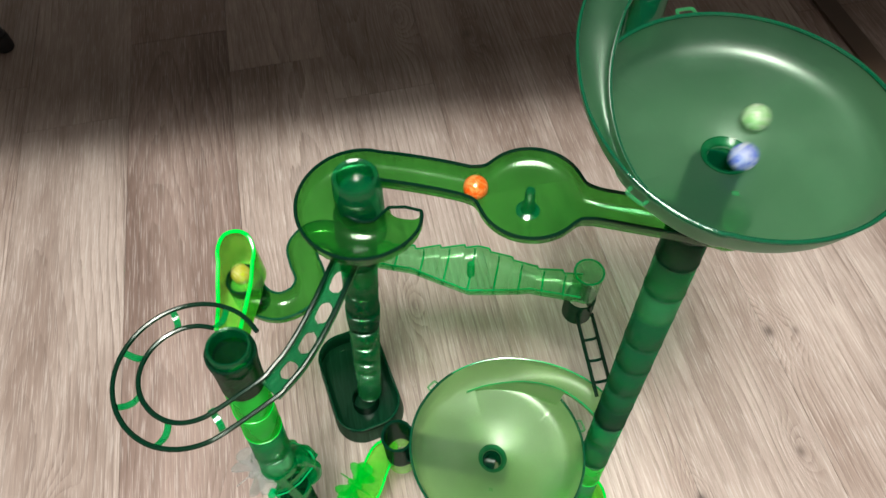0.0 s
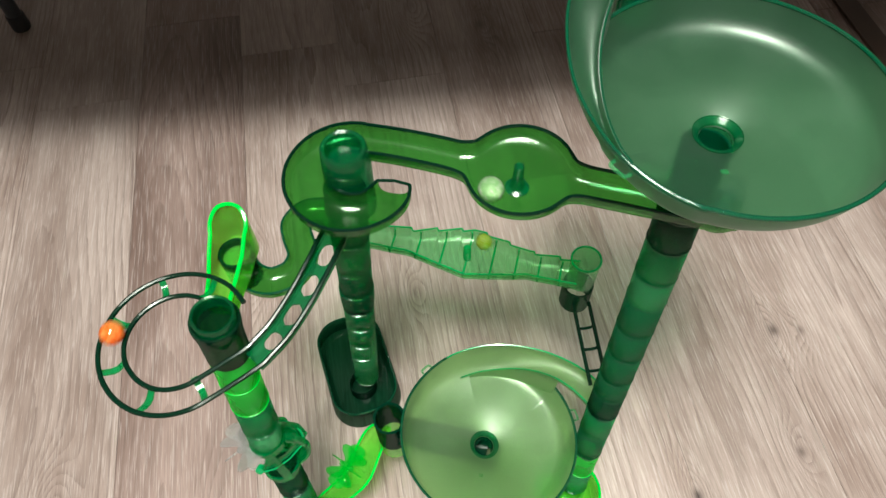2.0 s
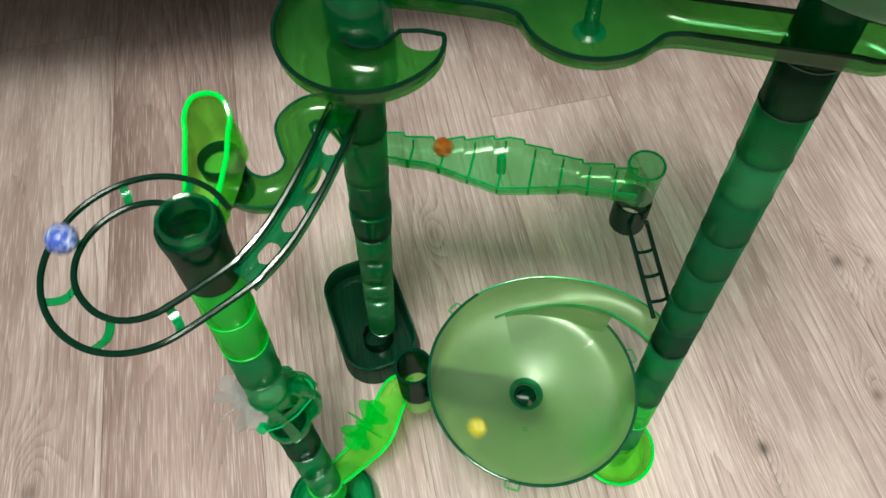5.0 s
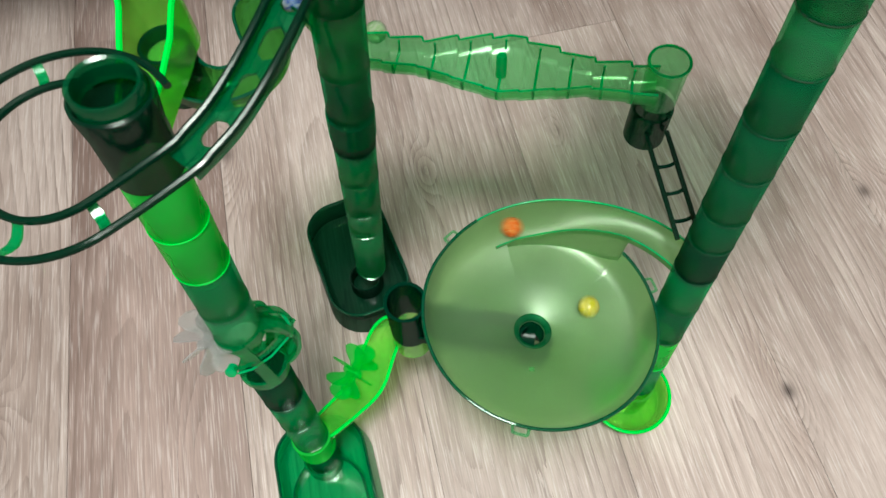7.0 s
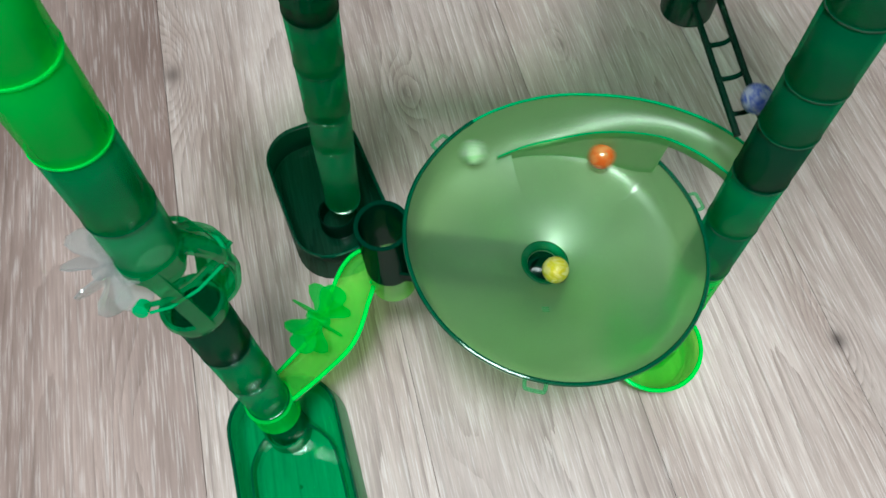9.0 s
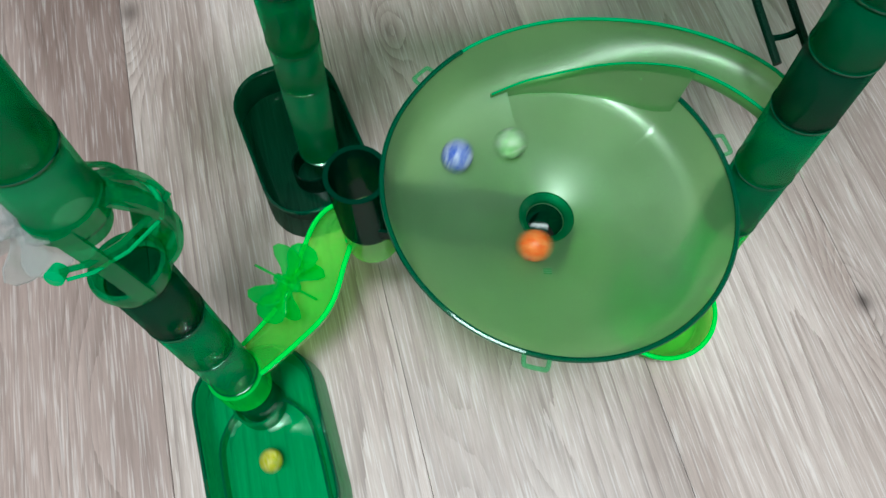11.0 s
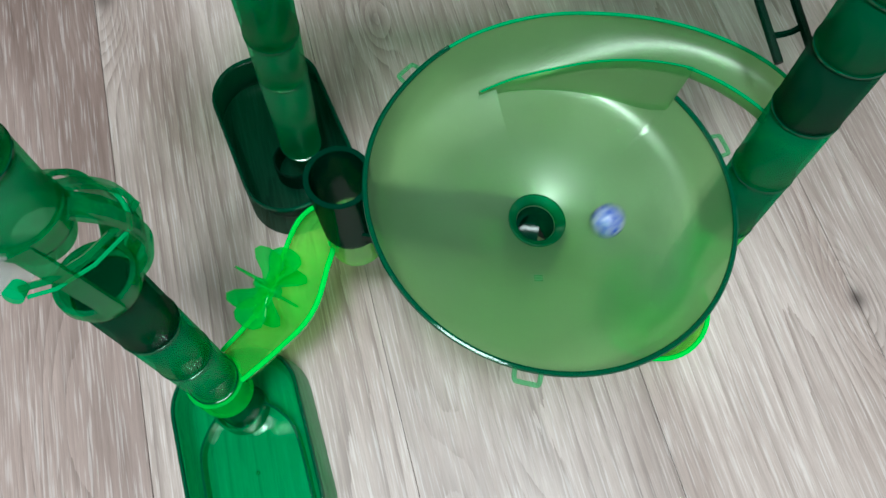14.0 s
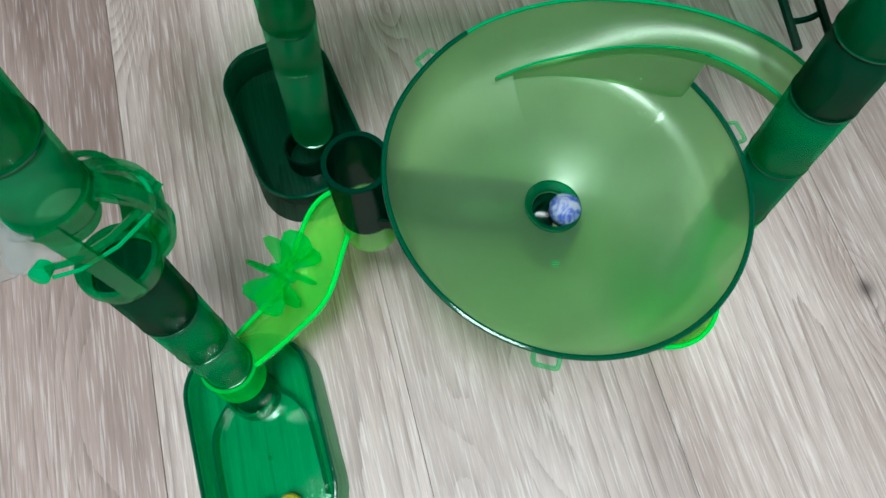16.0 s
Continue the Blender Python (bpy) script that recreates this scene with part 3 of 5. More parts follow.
low_funnel = funnel(tilted((0.067, 0.343, 0.2454), 0.12, 0.06), FROST, EDGE, MINTRIM, 10, 17, 0.093, "frosted light green plastic marble funnel with a curved entry ramp", 0.044, False)
top_funnel = funnel(tilted((0.1916, 0.4099, 0.6828), 0.015, 0.045), FROSTDARK, EDGE, EDGE, 112, 101, 0.0922, "frosted sea-green plastic marble funnel topping a tower", 0.034, True)


def funnel_arm():
    ob = thing("funnel_outlet", (0, 0, 0), "dark green plastic outlet channel ending in an open cup", "marble run outlet")
    a, b = Vector((0.066, 0.339, 0.204)), Vector((-0.030, 0.3570, 0.196))
    pts = [a.lerp(b, i / 12) for i in range(13)]
    part("channel", trough(pts, 0.0150, 0.020), SHADE, ob)
    cup = lathe([(0.0150, 0.0), (0.0172, 0.0), (0.0172, 0.058), (0.0178, 0.060), (0.0150, 0.060)], 36, a0=20, a1=345)
    bmesh.ops.transform(cup, verts=cup.verts, matrix=pose(-0.041, 0.3565, 0.178))
    part("cup", cup, CUPDARK, ob)
    col = lathe([(0.0125, -0.024), (0.0150, -0.024), (0.0150, 0.012), (0.0125, 0.012)], 32)
    bmesh.ops.transform(col, verts=col.verts, matrix=pose(0.066, 0.339, 0.184))
    part("collar", col, SHADE, ob)


funnel_arm()


# ---------------------------------------------------------------- upper track
def upper_track():
    ob = thing("peg_track", (0, 0, 0), "green clear plastic track with a round peg bowl and spiral end", "marble run track")
    Z = 0.606
    bc, br = Vector((0.0716, 0.4036, Z)), 0.0372
    a, b = Vector((0.214, 0.3775, Z + 0.002)), Vector((0.030, 0.4205, Z - 0.001))
    # straight run through the bowl: half width follows the disc
    pts, half, dep = [], [], []
    n = 90
    for i in range(n + 1):
        p = a.lerp(b, i / n)
        u = i / n
        d = abs((p - bc).to_2d().dot((b - a).to_2d().normalized()))
        w = 0.0115
        if d < br:
            w = max(w, math.sqrt(br * br - d * d))
        soft = 0.008
        if br - 0.006 < d < br + soft:
            w = max(w, 0.0115 + 0.0035 * (1 - (d - br + 0.006) / (soft + 0.006)))
        if u < 0.09:
            w *= 1.12 * math.sqrt(max(0.25, 1 - ((0.09 - u) / 0.09) ** 2))
        off = sides([a, b])[0] * 0
        pts.append(p + off)
        half.append(w)
        dep.append(0.0125)
    for k in range(2):
        half = [half[0]] + [(half[i - 1] + half[i] * 2 + half[i + 1]) / 4 for i in range(1, n)] + [half[-1]]
    # run into the spiral
    c = Vector((-0.0435, 0.4075, 0))
    more = smooth_path([b, (0.010, 0.4265, Z - 0.002), (-0.015, 0.4325, Z - 0.003), (-0.036, 0.4365, Z - 0.004)], 8)[1:]
    pts += more
    half += [0.0115] * len(more)
    dep += [0.0125] * len(more)
    for i in range(1, 49):
        t = i / 48
        ang = radians(80 + 276 * t)
        k = max(0.0, (t - 0.90) / 0.10)
        full = 0.0118 + 0.0030 * math.sin(math.pi * min(t, 0.80))
        w = full * (1 - 0.22 * k ** 2)
        rr = 0.0300
        pts.append(Vector((c.x + rr * math.cos(ang), c.y + rr * math.sin(ang), Z - 0.004 - 0.010 * t)))
        half.append(w)
        dep.append(0.0125)
    part("channel", trough(pts, half, dep, 0.0018, 16, 0.5), GRASS, ob)
    l, r = rims(pts, half)
    # Dark rods stand in for edges darkened by refraction in the clear rim.
    part("edge", rod(l, 0.0013, 6), RAIL, ob, "glossy edge, coloured dark for light bent in the rim")
    part("edge", rod(r, 0.0013, 6), RAIL, ob, "glossy edge, coloured dark for light bent in the rim")
    part("end_lip", rod([l[-1], l[-1].lerp(r[-1], 0.5) + (pts[-1] - pts[-2]) * 0.6, r[-1]], 0.0012, 6), RAIL, ob)
    pg = lathe([(0.0, 0.024), (0.0022, 0.0238), (0.0034, 0.0225), (0.0040, 0.006), (0.0052, 0.0015), (0.0085, 0.0), (0.0, 0.0)], 28, close=False)
    bmesh.ops.transform(pg, verts=pg.verts, matrix=Matrix.Translation(bc + Vector((0, 0, -0.0125))))
    part("peg", pg, DARK, ob, "upright dark peg")
    hb = lathe([(0.0135, -0.045), (0.0165, -0.045), (0.0172, 0.004), (0.0160, 0.020), (0.0150, 0.0215), (0.0128, 0.0205), (0.0122, 0.008), (0.0, 0.006), (0.0, 0.003), (0.0135, 0.003)], 40, close=False)
    bmesh.ops.transform(hb, verts=hb.verts, matrix=pose(c.x - 0.002, c.y + 0.004, Z - 0.006))
    part("hub", hb, DARK, ob, "hollow dark hub of the spiral")


upper_track()


# ---------------------------------------------------------------- ramp and open loop
LOOP_C, LOOP_R0, LOOP_R1 = Vector((-0.1710, 0.3155, 0.5165)), 0.0550, 0.0365


def loop_track():
    ob = thing("loop_track", (0, 0, 0), "dark green plastic slotted ramp running into an open railed loop", "marble run track")
    hw = 0.0080
    pts = smooth_path([(-0.0585, 0.394, 0.548), (-0.0680, 0.368, 0.543), (-0.0790, 0.342, 0.537), (-0.0925, 0.3175, 0.531), (-0.1080, 0.2985, 0.527)], 24)
    sd = sides(pts)
    n = len(pts) - 1
    slots = [(0.11, 0.25), (0.32, 0.46), (0.53, 0.67), (0.74, 0.86)]

    def gap(u):
        for s0, s1 in slots:
            if s0 < u < s1:
                return 0.64 * hw * math.sqrt(max(0.0, 1 - abs((2 * u - s0 - s1) / (s1 - s0)) ** 4))
        return 0.0
    bm = bmesh.new()
    # floor of the ramp in two halves that part at the rounded slots, which are true openings
    for side in (-1, 1):
        rows = []
        for i in range(n + 1):
            low, top = Vector((0, 0, -0.0060)), Vector((0, 0, -0.0044))
            p, q = pts[i] + sd[i] * side * gap(i / n), pts[i] + sd[i] * side * hw
            rows.append([p + low, q + low, q + top, p + top])
        vs = grid(bm, rows, close_v=True)
        bm.faces.new(vs[0]), bm.faces.new(vs[-1])
    part("ramp_floor", bm, DARK, ob)
    for s in (-1, 1):
        bm = bmesh.new()
        rows = [[p + q * s * hw + Vector((0, 0, -0.0062)), p + q * s * (hw + 0.0018) + Vector((0, 0, -0.0062)), p + q * s * (hw + 0.0018), p + q * s * hw] for p, q in zip(pts, sd)]
        vs = grid(bm, rows, close_v=True)
        bm.faces.new(vs[0]), bm.faces.new(vs[-1])
        part("ramp_side", bm, DARK, ob)
    tilt = tilted(LOOP_C, -0.04, 0.0)
    l, r = rims(pts, hw)
    def ring(rad, a0, a1, m=60):
        return [tilt @ Vector(((rad + 0.0055 * max(0, 1 - i / 22)) * math.cos(radians(a0 + (a1 - a0) * i / m)), (rad + 0.0055 * max(0, 1 - i / 22)) * math.sin(radians(a0 + (a1 - a0) * i / m)), 0.004 * max(0, 1 - i / 14) - 0.002 * i / m)) for i in range(m + 1)]
    outer = ring(LOOP_R0, -26, -325)
    innr = ring(LOOP_R1, -34, -292)
    lo, ro = (l, r) if (l[-1] - LOOP_C).length < (r[-1] - LOOP_C).length else (r, l)
    part("rail", rod(smooth_path([*ro[::12], *outer[4::4]], 4), 0.0019, 8), RAIL, ob, "thin outer rail")
    part("rail", rod(smooth_path([*lo[::12], *innr[3::4]], 4), 0.0019, 8), RAIL, ob, "thin inner rail")
    for a in (-53, -101, -150, -196, -245, -290):
        d = Vector((math.cos(radians(a)), math.sin(radians(a)), 0))
        q = [tilt @ (d * (LOOP_R1 + (LOOP_R0 - LOOP_R1) * u) + Vector((0, 0, -0.006 * math.sin(math.pi * u) - 0.0005))) for u in (0, 0.2, 0.4, 0.6, 0.8, 1)]
        bm = bmesh.new()
        t = tilt.to_3x3() @ Vector((-d.y, d.x, 0)) * 0.0024
        up = Vector((0, 0, 0.0007))
        vs = grid(bm, [[p - t - up, p + t - up, p + t + up, p - t + up] for p in q], close_v=True)
        bm.faces.new(vs[0]), bm.faces.new(vs[-1])
        part("crossbar", bm, GREEN, ob)


loop_track()


def loop_cup():
    a, b = axis("U", 0.498), axis("U", 0.552)
    ob = thing("catch_cup", (0, 0, 0), "dark green plastic open cup topping a tower", "marble run cup", m=between(a, b))
    part("body", lathe([(0.0145, 0), (0.0163, 0), (0.0166, 0.030), (0.0172, 0.036), (0.0180, 0.044), (0.0178, 0.0475), (0.0165, 0.0485), (0.0150, 0.044), (0.0145, 0.030)], 44), DEEP, ob)
    part("lip", lathe([(0.0128, 0.0440), (0.0150, 0.0440), (0.0155, 0.0545), (0.0148, 0.0555), (0.0132, 0.0545)], 40), DARK, ob)


loop_cup()


# ---------------------------------------------------------------- bright scoop and bent track
def scoop():
    ob = thing("catch_scoop", (0, 0, 0), "neon green plastic scoop with a tall round end wall", "marble run chute")
    c = Vector((-0.1610, 0.4255, 0.470))
    bm = bmesh.new()
    rows = []
    outline = []
    for i in range(25):
        a = radians(-20 + 220 * i / 24)
        outline.append((0.0152 * math.cos(a), 0.0165 * math.sin(a) + 0.002))
    path = [(0.0095, -0.060), (0.0112, -0.040), (0.0138, -0.020)] + outline + [(-0.0138, -0.020), (-0.0112, -0.040), (-0.0095, -0.060)]
    def height(y):
        u = max(0.0, min(1.0, (y + 0.060) / 0.075))
        return 0.009 + 0.026 * u * u
    for x, y in path:
        h = height(y)
        n = Vector((x, max(y, 0), 0)).normalized() * 0.0018
        fl = -0.012 + 0.0 * y
        rows.append([c + Vector((x, y, fl)), c + Vector((x, y, h)), c + Vector((x, y, h)) + n, c + Vector((x, y, fl)) + n])
    vs = grid(bm, rows, close_v=True)
    bm.faces.new(vs[0]), bm.faces.new(vs[-1])
    part("wall", bm, NEON, ob)
    part("edge", rod([r[1] for r in rows], 0.0018, 6), NEONRIM, ob, "neon edge, its glow put into the colour")
    fl = bmesh.new()
    pts2 = [Vector((x, y, -0.012 + (0.0))) + c for x, y in path]
    top = [fl.verts.new(p) for p in pts2]
    bot = [fl.verts.new(p - Vector((0, 0, 0.0018))) for p in pts2]
    fl.faces.new(top), fl.faces.new(bot[::-1])
    for i in range(len(top)):
        fl.faces.new((top[i], top[i - 1], bot[i - 1], bot[i]))
    part("floor_plate", fl, NEON, ob)


scoop()


def bent_track():
    ob = thing("bent_track", (0, 0, 0), "dark green clear plastic track bent like an S", "marble run track")
    cup = lathe([(0.0128, -0.03), (0.0150, -0.03), (0.0150, 0.010), (0.0128, 0.010)], 36)
    bmesh.ops.transform(cup, verts=cup.verts, matrix=pose(-0.161, 0.420, 0.457))
    part("socket", cup, DEEP, ob)
    pts = smooth_path([(-0.159, 0.417, 0.452), (-0.147, 0.406, 0.452), (-0.130, 0.402, 0.452), (-0.113, 0.412, 0.451), (-0.107, 0.430, 0.451), (-0.115, 0.450, 0.450), (-0.119, 0.466, 0.449), (-0.108, 0.480, 0.448), (-0.090, 0.478, 0.447), (-0.070, 0.455, 0.446)], 8)
    part("channel", trough(pts, 0.0118, 0.011, 0.0018, 14, 0.5), GRASS, ob)
    l, r = rims(pts, 0.0118)
    part("edge", rod(l, 0.0011, 6), EDGE, ob)
    part("edge", rod(r, 0.0011, 6), EDGE, ob)


bent_track()


# ---------------------------------------------------------------- stepped bridge
def bridge():
    ob = thing("stepped_bridge", (0, 0, 0), "mint green clear plastic stepped track with a central peg", "marble run track")
    a, b = Vector((-0.070, 0.516, 0.361)), Vector((0.150, 0.4745, 0.360))
    n = 160
    pts, half = [], []
    for i in range(n + 1):
        u = i / n
        pts.append(a.lerp(b, u) + Vector((0, 0, 0.0034 * (((u * 8.6 + 0.2) % 1.0) - 0.5))))
        half.append(0.0116 + 0.0016 * ((u * 8.6 + 0.2) % 1.0) + 0.0140 * max(0, 1 - abs(u - 0.50) / 0.27) ** 0.9)
    part("channel", trough(pts, half, 0.0145, 0.0016, 10, 0.30), MINT, ob)
    l, r = rims(pts, half)
    part("edge", rod(l, 0.0010, 6), MINTRIM, ob)
    part("edge", rod(r, 0.0010, 6), MINTRIM, ob)
    sd = sides(pts)[3]
    for u in (0.13, 0.25, 0.37, 0.49, 0.61, 0.72, 0.83, 0.93):
        i = int(u * n)
        p, w = pts[i], half[i]
        bm = rod([p - sd * w + Vector((0, 0, -0.003)), p - sd * w * 0.9 + Vector((0, 0, -0.0135)), p + sd * w * 0.9 + Vector((0, 0, -0.0135)), p + sd * w + Vector((0, 0, -0.002))], 0.0012, 5)
        part("step", bm, MINTRIM, ob, "thin step line")
    pg = lathe([(0.0, 0.022), (0.003, 0.0215), (0.0040, 0.020), (0.0042, 0.0), (0.0, 0.0)], 20, close=False)
    bmesh.ops.transform(pg, verts=pg.verts, matrix=Matrix.Translation(pts[int(0.49 * n)] + Vector((0, 0, -0.0135))))
    part("peg", pg, MINTRIM, ob)
    cup = lathe([(0.0128, 0.0), (0.0146, 0.0), (0.0152, 0.036), (0.0160, 0.038), (0.0160, 0.042), (0.0136, 0.042), (0.0130, 0.034)], 36)
    bmesh.ops.transform(cup, verts=cup.verts, matrix=pose(0.158, 0.487, 0.325))
    end = part("end_cup", cup, MINT, ob)
    part("rim", rod([(0.158 + 0.0149 * math.cos(i * math.pi / 20), 0.487 + 0.0149 * math.sin(i * math.pi / 20), 0.367) for i in range(40)], 0.0012, 6, closed=True), MINTRIM, end)
    col = lathe([(0.0150, -0.012), (0.0172, -0.012), (0.0172, 0.016), (0.0150, 0.016)], 36)
    bmesh.ops.transform(col, verts=col.verts, matrix=between(axis("M", 0.362), axis("M", 0.40)))
    part("tower_collar", col, TUBEDARK, ob)


bridge()


def ladder():
    ob = thing("ladder_rail", (0, 0, 0), "dark green plastic two-rail ladder track with a socket", "marble run track")
    cup = lathe([(0.0145, -0.022), (0.0165, -0.022), (0.0165, 0.014), (0.0145, 0.014)], 36)
    bmesh.ops.transform(cup, verts=cup.verts, matrix=pose(0.157, 0.487, 0.302))
    part("socket", cup, DEEP, ob)
    a, b = Vector((0.161, 0.472, 0.301)), Vector((0.177, 0.386, 0.286))
    d = (b - a).normalized()
    s = Vector((d.y, -d.x, 0)).normalized() * 0.0085
    part("rail", rod([a - s, b - s], 0.0021, 8), RAIL, ob)
    part("rail", rod([a + s, b + s], 0.0021, 8), RAIL, ob)
    for u in (0.30, 0.56, 0.82):
        p = a.lerp(b, u)
        part("rung", rod(smooth_path([p - s, p - s * 0.5 + Vector((0, 0, -0.004)), p + s * 0.5 + Vector((0, 0, -0.004)), p + s], 3), 0.0017, 6), CUPDARK, ob)


ladder()


# ---------------------------------------------------------------- paddle wheels
def paddle_wheel(parent, m, mat, petals, r, thick, label):
    """Hub with broad leaf-shaped paddles; the hub carries the paddles."""
    wheel = part("paddle_wheel", lathe([(0.0, -0.009), (0.0032, -0.009), (0.0040, 0.0), (0.0032, 0.009), (0.0, 0.009)], 20, close=False), mat, parent, label)
    wheel.matrix_basis = m
    for i in range(petals):
        bm = bmesh.new()
        out = [(0.002, -0.003), (r * 0.35, -0.0050), (r * 0.60, -0.0105), (r * 0.82, -0.0112), (r * 0.95, -0.0072), (r, 0.0), (r * 0.95, 0.0072), (r * 0.82, 0.0112), (r * 0.60, 0.0105), (r * 0.35, 0.0050), (0.002, 0.003)]
        top = [bm.verts.new((x, thick / 2 + 0.0022 * (x / r) ** 2, y)) for x, y in out]
        bot = [bm.verts.new((x, -thick / 2 + 0.0022 * (x / r) ** 2, y)) for x, y in out]
        bm.faces.new(top), bm.faces.new(bot[::-1])
        for j in range(len(top)):
            bm.faces.new((top[j], top[j - 1], bot[j - 1], bot[j]))
        part("paddle", bm, mat, wheel, smooth=30).matrix_basis = pose(0, 0, 0, 0, 0, 360 * i / petals)
    return wheel


def wheel_housing():
    a, b = axis("L", 0.262), axis("U", 0.325)
    ob = thing("wheel_housing", (0, 0, 0), "green plastic open housing with a clear paddle wheel", "marble run wheel housing", m=between(a, b))
    h = (b - a).length
    part("lower_ring", lathe([(0.0145, 0.0), (0.0172, 0.0), (0.0188, 0.006), (0.0184, 0.010), (0.0160, 0.010), (0.0145, 0.006)], 40), GREEN, ob)
    part("upper_ring", lathe([(0.0145, h - 0.008), (0.0172, h - 0.008), (0.0172, h), (0.0145, h)], 40), GREEN, ob)
    for az in (12, 48, 86):
        ca, sa = math.cos(radians(az)), math.sin(radians(az))
        arc = []
        for i in range(17):
            r = 0.0165 + 0.0165 * math.sin(math.pi * i / 16) ** 0.75
            arc.append((r * ca, r * sa, 0.005 + (h - 0.008) * i / 16))
        part("bow", band(arc, 0.0030, 0.0012, (-sa, ca, 0)), GREEN, ob)
    shell = lathe([(0.0172, 0.004), (0.0265, 0.014), (0.0310, h * 0.42), (0.0300, h * 0.62), (0.0290, h * 0.62), (0.0300, h * 0.42), (0.0255, 0.0145), (0.0162, 0.005)], 20, a0=8, a1=92)
    part("dome", shell, GREEN, ob)
    part("dome_edge", rod([(0.0300 * math.cos(radians(a)), 0.0300 * math.sin(radians(a)), h * 0.62) for a in range(8, 93, 6)], 0.0011, 6), MINTRIM, ob)
    part("side_plate", band([(0.0145, 0.004, h - 0.003), (0.0215, 0.010, h * 0.72), (0.0240, 0.014, h * 0.50)], 0.0075, 0.0011, (-0.5, 0.85, 0)), GREEN, ob)
    part("cross_bar", band([(-0.005, -0.0225, h * 0.72), (0.004, -0.0185, h * 0.68), (0.014, -0.0070, h * 0.62), (0.023, 0.009, h * 0.57), (0.027, 0.021, h * 0.54)], 0.0040, 0.0012, (0.55, -0.45, 0.70)), GREEN, ob)
    part("bar_edge", rod([(-0.003, -0.0246, h * 0.67), (0.006, -0.0205, h * 0.63), (0.0165, -0.0090, h * 0.57), (0.025, 0.007, h * 0.52)], 0.0009, 6), MINTRIM, ob)
    part("stay", band([(0.004, -0.0165, h - 0.001), (0.010, -0.0170, h * 0.55), (0.011, -0.0150, 0.006)], 0.0042, 0.0012, (0.9, 0.45, 0)), GREEN, ob)
    part("axle_knob", lathe([(0.0, -0.004), (0.0035, -0.003), (0.004, 0.003), (0.0, 0.004)], 16, close=False), MINTRIM, ob).matrix_basis = pose(-0.006, -0.023, h * 0.71, 70, 0, 0)
    paddle_wheel(ob, pose(-0.022, -0.005, h * 0.86, 55, 0, -20), CLEAR, 8, 0.025, 0.0012, "clear colourless wheel")
    return ob


wheel_housing()


WHEEL = pose(-0.094, 0.325, 0.155, 74, 0, 58)


def bright_track():
    ob = thing("paddle_track", (0, 0, 0), "neon green plastic curved track with a paddle wheel", "marble run track")
    pts = smooth_path([(-0.046, 0.362, 0.170), (-0.062, 0.360, 0.163), (-0.072, 0.344, 0.152), (-0.082, 0.320, 0.140), (-0.100, 0.304, 0.128), (-0.124, 0.287, 0.114)], 8)
    half = [0.0110 + 0.0028 * math.sin(math.pi * i / (len(pts) - 1)) for i in range(len(pts))]
    part("channel", trough(pts, half, 0.010, 0.0018, 12, 0.35), NEON, ob)
    l, r = rims(pts, half)
    part("edge", rod(l, 0.0016, 6), NEONRIM, ob, "neon edge, its glow put into the colour")
    part("edge", rod(r, 0.0016, 6), NEONRIM, ob, "neon edge, its glow put into the colour")
    col = lathe([(0.0150, -0.028), (0.0172, -0.028), (0.0172, 0.004), (0.0150, 0.004)], 36)
    bmesh.ops.transform(col, verts=col.verts, matrix=pose(-0.041, 0.3565, 0.176))
    part("collar", col, NEON, ob)
    col = lathe([(0.0164, -0.014), (0.0186, -0.014), (0.0186, 0.014), (0.0164, 0.014)], 36)
    bmesh.ops.transform(col, verts=col.verts, matrix=between(axis("L", 0.088), axis("L", 0.2)))
    part("tower_collar", col, NEONTUBE, ob)
    return paddle_wheel(ob, WHEEL, NEONLEAF, 8, 0.027, 0.0014, "neon green leafy wheel")


neon_wheel = bright_track()


# ---------------------------------------------------------------- far furniture
def table():
    ob = thing("table", (0, 0, 0), "low table on slim grey steel legs, its unseen dark top added to shade the floor", "table", m=pose(0.990, 0.873, 0, 0, 0, 7.5))
    # Unseen top, added and placed so its shadow edge crosses the far floor.
    part("shading_top", box(-1.875, 0.0, 0.0, 0.645, 0.57, 0.60, 0.004), WOODDARK, ob)
    for x, y in ((-1.8255, 0.5948), (-0.05, 0.5948), (-0.05, 0.05), (-1.8255, 0.05)):
        lg = lathe([(0.0, 0.03), (0.0145, 0.03), (0.0175, 0.57), (0.0, 0.57)], 24, close=False)
        bmesh.ops.translate(lg, verts=lg.verts, vec=(x, y, 0))
        leg = part("leg", lg, STEEL, ob)
        ft = lathe([(0.0, 0.0), (0.017, 0.0), (0.0185, 0.006), (0.0175, 0.034), (0.0, 0.036)], 24, close=False)
        bmesh.ops.translate(ft, verts=ft.verts, vec=(x, y, 0))
        part("rubber_foot", ft, RUBBER, leg)


table()


def floor_strip():
    # Thin dark strip added in place of a slanting dark band across the floor.
    bm = box(-0.024, 0.024, -0.75, 0.75, 0.0005, 0.006, 0.002)
    bmesh.ops.transform(bm, verts=bm.verts, matrix=pose(0.775, 1.40, 0, 0, 0, 14.5))
    tagged(part("trim", bm, WOODDARK), "narrow dark brown strip added along the floor", "trim", kind="structure")


floor_strip()


def lamp():
    ob = thing("ceiling_lamp", (LAMP.x, LAMP.y, 2.42), "round white ceiling lamp", "ceiling lamp")
    part("body", lathe([(0.0, 0.08), (0.58, 0.08), (0.59, 0.05), (0.58, -0.02), (0.565, -0.02), (0.565, 0.02), (0.0, 0.02)], 40, close=False), PLASTER, ob)


lamp()


